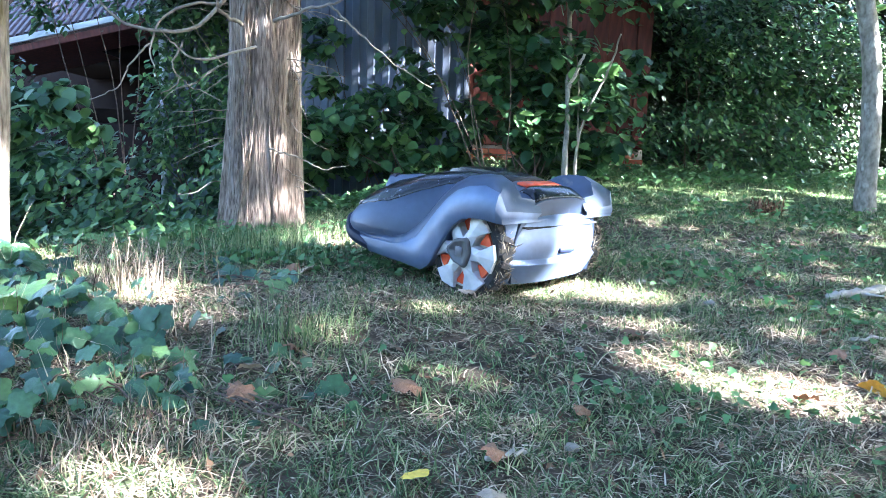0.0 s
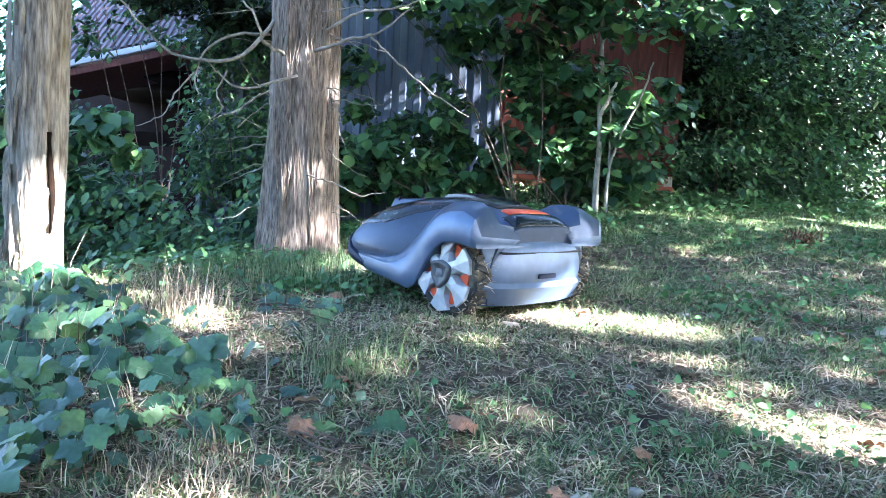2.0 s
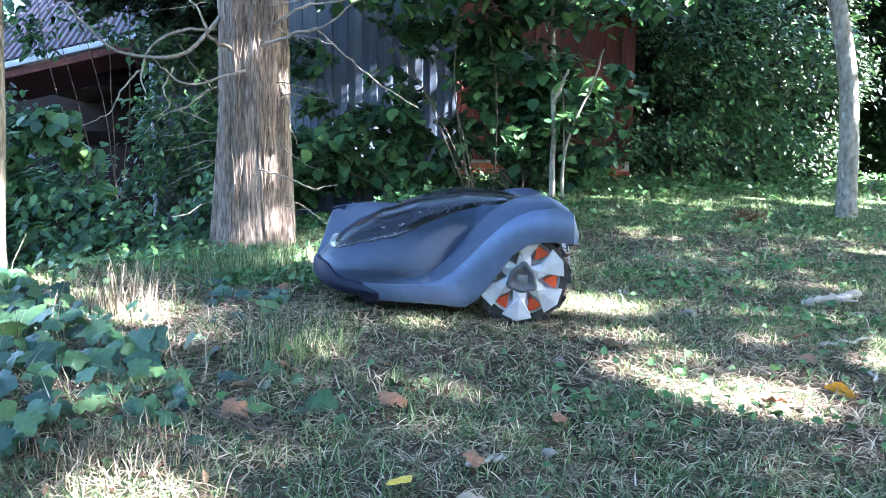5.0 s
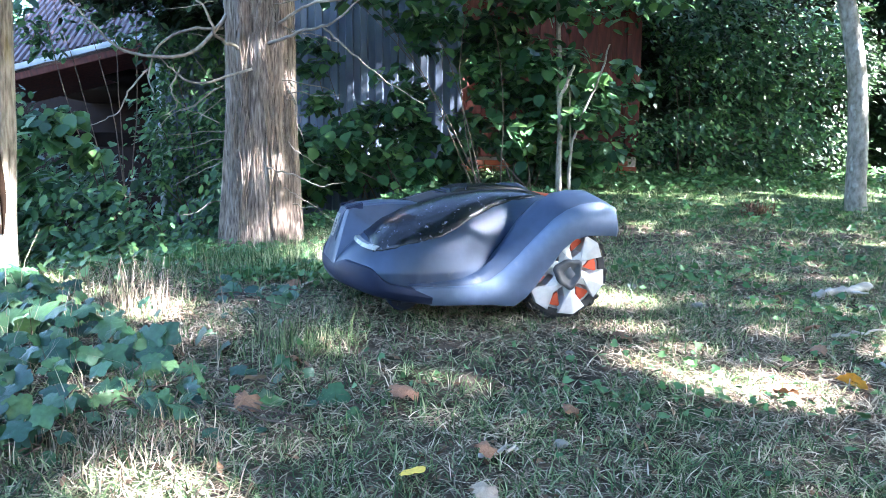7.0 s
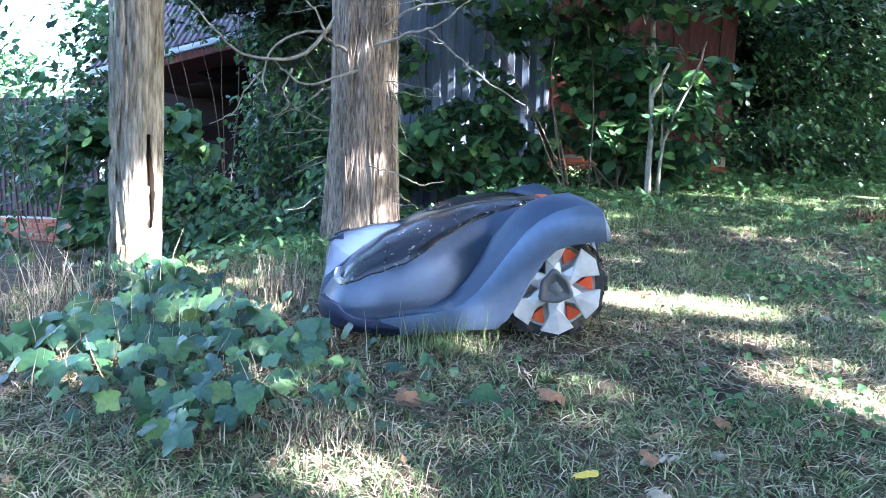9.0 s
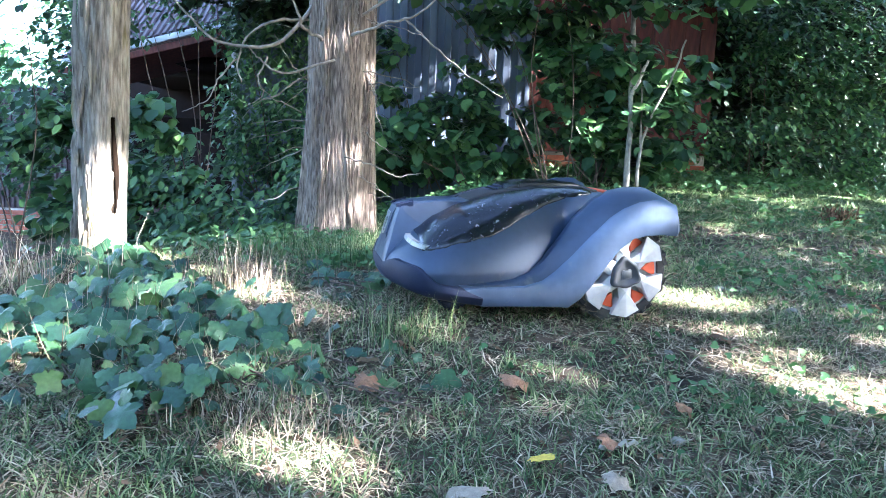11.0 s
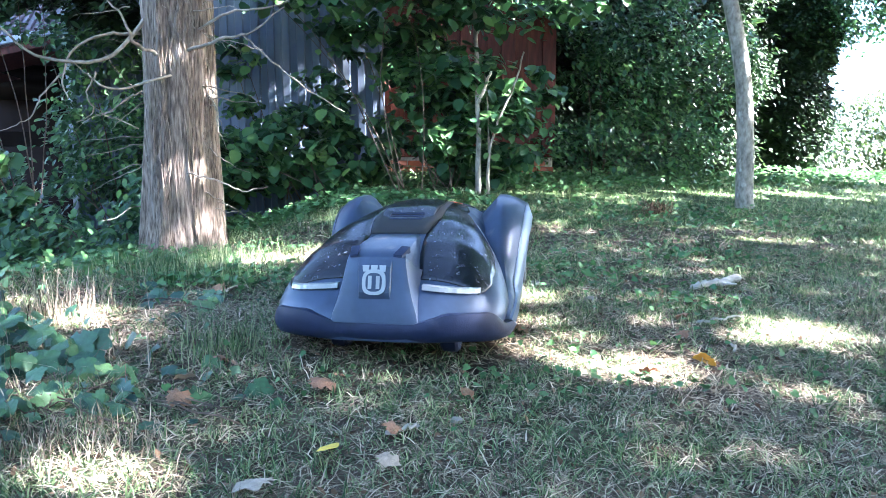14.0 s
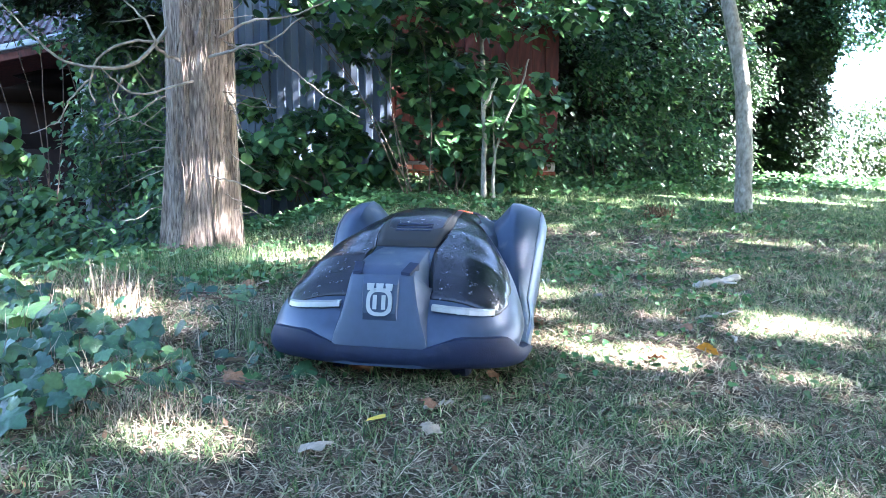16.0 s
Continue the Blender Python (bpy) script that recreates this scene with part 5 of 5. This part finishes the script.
def build_grass():
    rng = np.random.default_rng(11)
    for kind, label in (("grass", "short thin green lawn grass growing in tufts"), ("straw", "dry bleached thatch lying on the lawn")):
        P, R, L, A = [], [], [], []
        for y0, y1, count, size in ((0.42, 1.0, 8500, 0.85), (1.0, 1.8, 14000, 0.95), (1.8, 3.0, 13000, 1.1), (3.0, 5.2, 8500, 1.5), (5.2, 9.0, 7000, 2.2), (9.0, 15.0, 2600, 3.6)):
            xs, ys = strewn(rng, count, y0, y1)
            g = np.array([green(a, b) for a, b in zip(xs.tolist(), ys.tolist())])
            keep = ~((xs < -1.5) & (ys > 1.0))
            keep &= rng.uniform(0, 1, count) < (np.clip(0.04 + 0.62 * g + 0.12 * np.clip(ys - 1.4, 0, 3), 0.04, 1) if kind == "grass" else np.clip(1.10 - 0.55 * g - 0.16 * np.maximum(0, ys - 1.8), 0.07, 1))
            bare = np.exp(-((xs - 0.12) / 0.35) ** 2 - ((ys - 1.32) / 0.2) ** 2)
            keep &= rng.uniform(0, 1, count) > 0.55 * bare
            xs, ys = xs[keep], ys[keep]
            if kind == "grass":
                q = tufts(rng, xs, ys, 9, 0.038 * min(size, 2.2), 44, 0.0030 * size)
            else:
                q = tufts(rng, xs, ys, 7, 0.042 * min(size, 2.0), 74, 0.0024 * size, 0.005)
            for acc, v in zip((P, R, L, A), q):
                acc.append(v)
        me = scatter_mesh(kind, BLADE, np.concatenate(P), np.concatenate(R), np.concatenate(L), np.concatenate(A))
        tagged(part(kind, me, M[kind]), label, "grass", kind="stuff")
    xs, ys = strewn(rng, 17000, 0.42, 4.0)
    p = np.array([(x, y, ground_z(x, y) + 0.004) for x, y in zip(xs.tolist(), ys.tolist())])
    me = scatter_mesh("leaf_litter", LEAF4, p, turns(rng, len(p), 22), rng.uniform(0.008, 0.022, len(p)))
    tagged(part("leaf_litter", me, M["litter"]), "crumbled brown leaf litter", "leaf litter", kind="stuff")
    # tall dry tuft on the bank and long grass round the big trunk's foot
    for nm, cx, cy, rx, ry, n, l0, l1, mt, lb in (
            ("grass_tuft", -0.82, 1.62, 0.13, 0.12, 240, 0.06, 0.17, "straw", "tuft of tall bleached dry grass"),
            ("grass_tuft", -0.62, 2.25, 0.28, 0.25, 700, 0.06, 0.17, "grass", "long soft grass at the bank's edge"),
            ("grass_tuft", -0.72, 2.75, 0.35, 0.25, 900, 0.05, 0.13, "grass", "long grass at the foot of a trunk"),
            ("grass_tuft", -0.30, 1.32, 0.11, 0.10, 260, 0.04, 0.11, "grass", "bright green tuft of lawn grass"),
            ("grass_tuft", -0.80, 1.15, 0.35, 0.25, 220, 0.04, 0.12, "straw", "dry stems mixed with ivy"),
            ("grass_tuft", -0.45, 0.85, 0.14, 0.09, 420, 0.02, 0.055, "straw", "pale flattened grass tuft"),
            ("grass_tuft", -1.25, 1.35, 0.2, 0.3, 300, 0.08, 0.2, "straw", "tall dry grass at a trunk's foot"),
            ("grass_tuft", 0.1, 3.5, 0.7, 0.3, 900, 0.06, 0.14, "grass", "long sunlit grass before the shrubs")):
        x = rng.normal(cx, rx * 0.55, n)
        y = rng.normal(cy, ry * 0.55, n)
        p = np.array([(a, b, ground_z(a, b) - 0.005) for a, b in zip(x.tolist(), y.tolist())])
        ln = rng.uniform(l0, l1, n)
        me = scatter_mesh(nm, BLADE, p, turns(rng, n, 24, True), ln, np.clip(0.0021 / ln, 0.008, 0.2))
        tagged(part(nm, me, M[mt]), lb, "grass", kind="stuff")


build_grass()


def lobed_mesh(name, mat, k=1.0, lobes=5, curl=0.1, seed=0):
    """A five-lobed leaf with a curl, one unit long."""
    rnd = random.Random(seed)
    bm = bmesh.new()
    c = bm.verts.new((0.35, 0, 0.02))
    ring = []
    n = lobes * 4
    for i in range(n):
        a = -math.pi + 2 * math.pi * i / n
        ph = (i % 4)
        r = (0.62, 0.52, 0.43, 0.52)[ph] if i != 0 else 0.30
        r *= 1 + 0.28 * math.cos(a) * 0.6
        r *= rnd.uniform(0.93, 1.07)
        ring.append(bm.verts.new((0.35 + r * math.cos(a), r * k * math.sin(a), -curl * r * r * rnd.uniform(0.2, 1.6))))
    for i in range(n):
        bm.faces.new((c, ring[i], ring[(i + 1) % n]))
    me = bpy.data.meshes.new(name)
    bm.normal_update()
    bm.to_mesh(me)
    bm.free()
    me.materials.append(M[mat])
    me.polygons.foreach_set("use_smooth", [True] * len(me.polygons))
    return me


def build_ivy():
    rnd = random.Random(9)
    plants = ((-0.70, 1.20, 0.22, 0.20, 130), (-0.97, 1.42, 0.20, 0.18, 190), (-0.42, 1.12, 0.18, 0.18, 22), (-0.74, 0.95, 0.20, 0.12, 110), (-1.18, 1.66, 0.16, 0.14, 130), (-0.50, 1.75, 0.25, 0.2, 60), (-0.32, 0.98, 0.16, 0.10, 9), (-1.0, 1.12, 0.18, 0.14, 90), (-0.62, 0.82, 0.10, 0.08, 55), (-0.52, 1.0, 0.12, 0.12, 30))
    meshes = [lobed_mesh("ivy_leaf", "ivy", 1.0, 5, 0.25, s) for s in range(5)]
    for cx, cy, rx, ry, n in plants:
        plant = new("ivy_plant")
        plant.location = (cx, cy, ground_z(cx, cy))
        tagged(plant, "creeping ivy with glossy lobed leaves on the bank", "ivy", group="ivy on the bank")
        for k in range(4):
            pts = [(rnd.uniform(-rx, rx) * 0.8, rnd.uniform(-ry, ry) * 0.8, 0.0) for _ in range(3)]
            pts = [(x, y, ground_z(cx + x, cy + y) - plant.location.z + 0.012) for x, y, _ in pts]
            branch("stem", pts, 0.0018, 0.0012, plant, "timber", n=10, seg=5)
        for k in range(round(n * 0.72)):
            x, y = rnd.gauss(0, rx * 0.55), rnd.gauss(0, ry * 0.55)
            ob = new("leaf", rnd.choice(meshes))
            ob.parent = plant
            h = rnd.uniform(0.004, 0.072) * (0.45 + 0.55 * (cx < -0.6))
            s = rnd.choice((0.022, 0.030, 0.038, 0.046, 0.056, 0.066)) * (1.0 if cy > 1.0 else 0.75)
            ob.matrix_basis = Matrix.Translation((x, y, ground_z(cx + x, cy + y) - plant.location.z + h)) @ Matrix.Rotation(rnd.gauss(-1.4, 0.75), 4, "Z") @ \
                Matrix.Rotation(rnd.uniform(0.25, 1.1), 4, "Y") @ Matrix.Rotation(rnd.gauss(0, 0.5), 4, "X") @ Matrix.Diagonal((s, s, s, 1))
    # small creeping weeds across the lawn, in drifts
    rng = np.random.default_rng(3)
    drifts = ((-0.55, 2.15, 0.30, 0.22, 420, 0.026), (-0.15, 2.0, 0.22, 0.12, 160, 0.024), (-0.9, 2.9, 0.4, 0.25, 240, 0.032), (0.9, 2.25, 0.25, 0.25, 200, 0.024), (1.1, 1.75, 0.2, 0.1, 90, 0.022),
              (1.6, 2.7, 0.6, 0.3, 260, 0.026), (0.55, 1.05, 0.3, 0.1, 60, 0.02), (1.0, 6.0, 1.2, 0.35, 900, 0.05), (2.6, 7.0, 1.6, 0.5, 1500, 0.055), (5.2, 8.3, 1.8, 0.5, 1300, 0.06), (2.2, 4.2, 1.2, 0.7, 500, 0.035), (0.0, 4.6, 0.9, 0.35, 700, 0.045),
              (-0.7, 5.0, 0.9, 0.4, 900, 0.05), (0.25, 1.2, 0.5, 0.3, 90, 0.017), (0.9, 1.4, 0.5, 0.3, 110, 0.018), (9.0, 10.0, 2.5, 0.5, 900, 0.08), (-1.3, 2.4, 0.25, 0.5, 240, 0.036), (-1.2, 3.2, 0.3, 0.3, 200, 0.04))
    for cx, cy, rx, ry, n, size in drifts:
        x = rng.normal(cx, rx * 0.6, n)
        y = rng.normal(cy, ry * 0.6, n)
        p = np.array([(a, b, ground_z(a, b)) for a, b in zip(x.tolist(), y.tolist())])
        p[:, 2] += rng.uniform(0.3, 1.8, n) * size
        me = scatter_mesh("ground_cover", LOBED, p, turns(rng, n, 30), rng.uniform(0.6, 1.3, n) * size)
        tagged(part("ground_cover", me, M["weed"]), "low creeping weeds with small rounded leaves", "weeds", kind="stuff")
    # ivy that hangs over the shed's corner
    n = 900
    p = np.stack([rng.uniform(-2.9, -2.05, n), rng.uniform(6.25, 6.36, n), rng.uniform(-0.5, 2.0, n)], 1)
    me = scatter_mesh("climbing_ivy", LOBED, p, turns(rng, n, 30, True), rng.uniform(0.05, 0.09, n))
    tagged(part("climbing_ivy", me, M["ivy_far"]), "climbing ivy over a pale shed corner", "ivy", kind="stuff")


build_ivy()


def fallen_leaf(name, label, mat, x, y, size, turn, tilt=12, lobes=5, seed=0, curl=0.5, k=0.8):
    ob = new(name, lobed_mesh(name, mat, k, lobes, curl, seed))
    ob.matrix_basis = pose(x, y, ground_z(x, y) + 0.028, tilt, tilt * 0.5, turn) @ Matrix.Diagonal((size, size, size, 1))
    return tagged(ob, label, "leaf", group="fallen leaves")


fallen_leaf("fallen_leaf", "curled brown leaf on thin grass", "leaf_brown", -0.095, 1.07, 0.055, 20, seed=1)
fallen_leaf("fallen_leaf", "orange-yellow maple leaf standing in grass", "leaf_orange", 0.83, 1.21, 0.055, 100, 50, seed=2, curl=0.2)
fallen_leaf("fallen_leaf", "bright yellow leaf in the grass", "leaf_yellow", -0.025, 0.80, 0.038, 200, 15, seed=3, curl=0.2)
fallen_leaf("fallen_leaf", "small curled russet leaf on grass", "leaf_brown", 0.66, 1.14, 0.04, 130, 30, seed=4)
fallen_leaf("fallen_leaf", "dull brown oak leaf lying in thatch", "litter", 0.41, 1.43, 0.06, 60, seed=5)
fallen_leaf("fallen_leaf", "pale tan leaf near weeds", "leaf_tan", -0.38, 1.92, 0.07, 190, 10, seed=6)
fallen_leaf("fallen_leaf", "grey-tan leaf lying flat", "leaf_tan", 0.03, 1.68, 0.05, 30, 6, seed=7)
fallen_leaf("fallen_leaf", "large dry tan leaf lying flat", "leaf_tan", -0.11, 0.69, 0.06, 170, 12, seed=8, curl=0.4)
fallen_leaf("fallen_leaf", "pale curled leaf by a yellow one", "leaf_tan", 0.035, 0.745, 0.04, 10, 15, seed=9)
fallen_leaf("fallen_leaf", "pale blue-green upturned leaf", "leaf_tan", -0.33, 1.12, 0.04, 160, 25, seed=10, curl=0.3)
for i, (x, y, s) in enumerate(((-0.35, 1.02, 0.05), (0.05, 0.86, 0.045), (-0.30, 1.22, 0.05), (0.95, 1.55, 0.04), (0.30, 1.95, 0.04), (0.85, 1.40, 0.04), (-0.48, 1.95, 0.05), (0.2, 1.02, 0.03), (1.05, 1.95, 0.04))):
    fallen_leaf("fallen_leaf", "crumpled rust-brown leaf on the lawn", "leaf_brown", x, y, s, 50 * i, 20, seed=20 + i, curl=0.8)


def build_stick():
    x, y = 1.36, 2.10
    ob = new("stick")
    ob.location = (x, y, ground_z(x, y) + 0.012)
    tagged(ob, "short bleached dead stick lying on the lawn", "stick")
    branch("limb", [(-0.12, -0.03, -0.002), (-0.05, -0.01, 0.004), (0.04, 0.02, 0.006), (0.13, 0.07, 0.012)], 0.011, 0.015, ob, "deadwood", 16, 9)
    branch("stub", [(0.02, 0.01, 0.008), (0.03, -0.02, 0.012), (0.05, -0.05, 0.010)], 0.006, 0.003, ob, "deadwood", 6, 6)
    return ob


build_stick()
for x, y, ln, a in ((0.08, 0.88, 0.06, 0.3), (1.05, 1.55, 0.16, 0.2), (0.95, 1.33, 0.1, 1.2), (-0.5, 2.55, 0.2, 1.0)):
    tw = new("twig")
    tw.location = (x, y, ground_z(x, y) + 0.01)
    tagged(tw, "thin dry twig on the ground", "twig")
    branch("limb", [(-ln / 2 * math.cos(a), -ln / 2 * math.sin(a), 0), (0.004, 0, 0.006), (ln / 2 * math.cos(a), ln / 2 * math.sin(a), 0.004)], 0.004, 0.0022, tw, "deadwood", 10, 6)

for i, (x, y, s) in enumerate(((0.74, 1.80, 0.02), (0.18, 0.93, 0.012), (0.62, 2.05, 0.02), (1.0, 2.0, 0.016), (0.28, 1.36, 0.010), (1.35, 1.95, 0.014))):
    bm = bmesh.new()
    bmesh.ops.create_icosphere(bm, subdivisions=2, radius=1)
    for v in bm.verts:
        v.co *= 1 + 0.25 * noise.noise(v.co * 1.7 + Vector((i * 5, 0, 0)))
        v.co = Vector((v.co.x * s, v.co.y * s * 0.8, v.co.z * s * 0.55))
    ob = part("stone", bm, M["stone"])
    ob.location = (x, y, ground_z(x, y) + s * 0.3)
    tagged(ob, "small pale stone among the grass", "stone", group="stones on the lawn")

# dark tuft of clippings up the lawn
rng_ = np.random.default_rng(41)
pp = np.array([(2.16 + rng_.normal(0, 0.05), 4.3 + rng_.normal(0, 0.05), 0) for _ in range(240)])
pp[:, 2] = [ground_z(a, b) + rng_.uniform(0, 0.07) for a, b in pp[:, :2].tolist()]
tagged(part("clippings", scatter_mesh("clippings", BLADE, pp, turns(rng_, 240, 40), rng_.uniform(0.05, 0.1, 240), 0.12), M["litter"]), "dark heap of dried clippings", "clippings", kind="stuff")


# ================= what moves =================
# seconds, x, y of the rear axle's middle on the ground, heading, nose-down pitch, roll in degrees
MOWER = [
    (0, 0.207, 1.944, 137.2, -6.6, -1.1),
    (0.5, 0.038, 2.007, 137.8, -7.7, 0.0),
    (1, 0.006, 2.098, 133.1, -5.9, -1.8),
    (1.5, 0.012, 2.103, 132.8, -6.2, -1.6),
    (2, 0.039, 2.024, 133.6, -7.6, 0.1),
    (2.5, 0.095, 1.913, 134.6, -8.3, 0.9),
    (3, 0.155, 1.889, 133.2, -8.1, 0.9),
    (3.5, 0.206, 1.894, 132.4, -5.5, -1.9),
    (6, 0.244, 1.879, 202.3, -2.2, -2.8),
    (6.5, 0.257, 1.900, 199.8, -3.1, -3.1),
    (7, 0.228, 1.871, 198.4, -2.7, -3.0),
    (7.5, 0.157, 1.851, 197.4, -1.9, -2.7),
    (8, 0.031, 1.754, 192.2, 3.8, -2.4),
    (8.5, -0.077, 1.678, 187.1, 6.0, -2.6),
    (10.8, 0.086, 1.762, 196.9, 0.7, -2.6),
    (11, 0.124, 1.805, 197.9, -0.7, -2.9),
    (11.5, 0.195, 1.830, 196.9, -2.0, -3.3),
    (12, 0.209, 1.829, 195.2, -1.9, -3.2),
    (12.5, 0.197, 1.842, 199.4, -2.0, -3.3),
    (13, 0.190, 1.858, 209.5, -0.5, -4.1),
    (13.5, 0.225, 1.725, 239.8, 2.9, -0.4),
    (14, 0.213, 1.722, 252.0, 3.5, 0.4),
    (14.5, 0.209, 1.716, 252.3, 3.5, 0.5),
    (15, 0.197, 1.722, 252.7, 3.4, 0.3),
    (15.5, 0.188, 1.673, 251.3, 3.3, -0.7),
    (16, 0.147, 1.491, 251.8, 4.0, -0.3),
]


EXPOSURE = [(0.0, 5.28, 5550, 17), (12.8, 5.28, 5550, 17), (14.0, 5.42, 5550, 17), (16.0, 5.42, 5550, 17)]


def motions():
    walk(cam, [(t, pose(x, y, z, rx, ry, rz)) for t, x, y, z, rx, ry, rz in PATH], EXPOSURE)
    rows, left, right = [], [], []
    al = ar = 0.0
    last = None
    for t, x, y, h, p, r in MOWER:
        m = pose(x, y, ground_z(x, y) + 0.002, 0, 0, h) @ pose(0, 0, 0, 0, p, 0) @ pose(0, 0, 0, r, 0, 0)
        rows.append((t, m))
        if last:
            dh = radians(h - last[2])
            mid = radians((h + last[2]) / 2)
            fwd = (x - last[0]) * math.cos(mid) + (y - last[1]) * math.sin(mid)
            al += (fwd - dh * 0.216) / 0.12
            ar += (fwd + dh * 0.216) / 0.12
        last = (x, y, h)
        left.append((t, al))
        right.append((t, ar))
    walk(mower, rows)
    for wheel, side, track in ((wheel_left, 1, left), (wheel_right, -1, right)):
        fine = []
        for (t0, a0), (t1, a1) in zip(track, track[1:]):
            k = max(1, math.ceil(abs(a1 - a0) / 1.2))
            fine += [(t0 + (t1 - t0) * i / k, a0 + (a1 - a0) * i / k) for i in range(k)]
        fine.append(track[-1])
        walk(wheel, [(t, Matrix.Translation((0, side * 0.216, 0.120)) @ Matrix.Rotation(a, 4, "Y")) for t, a in fine])


motions()
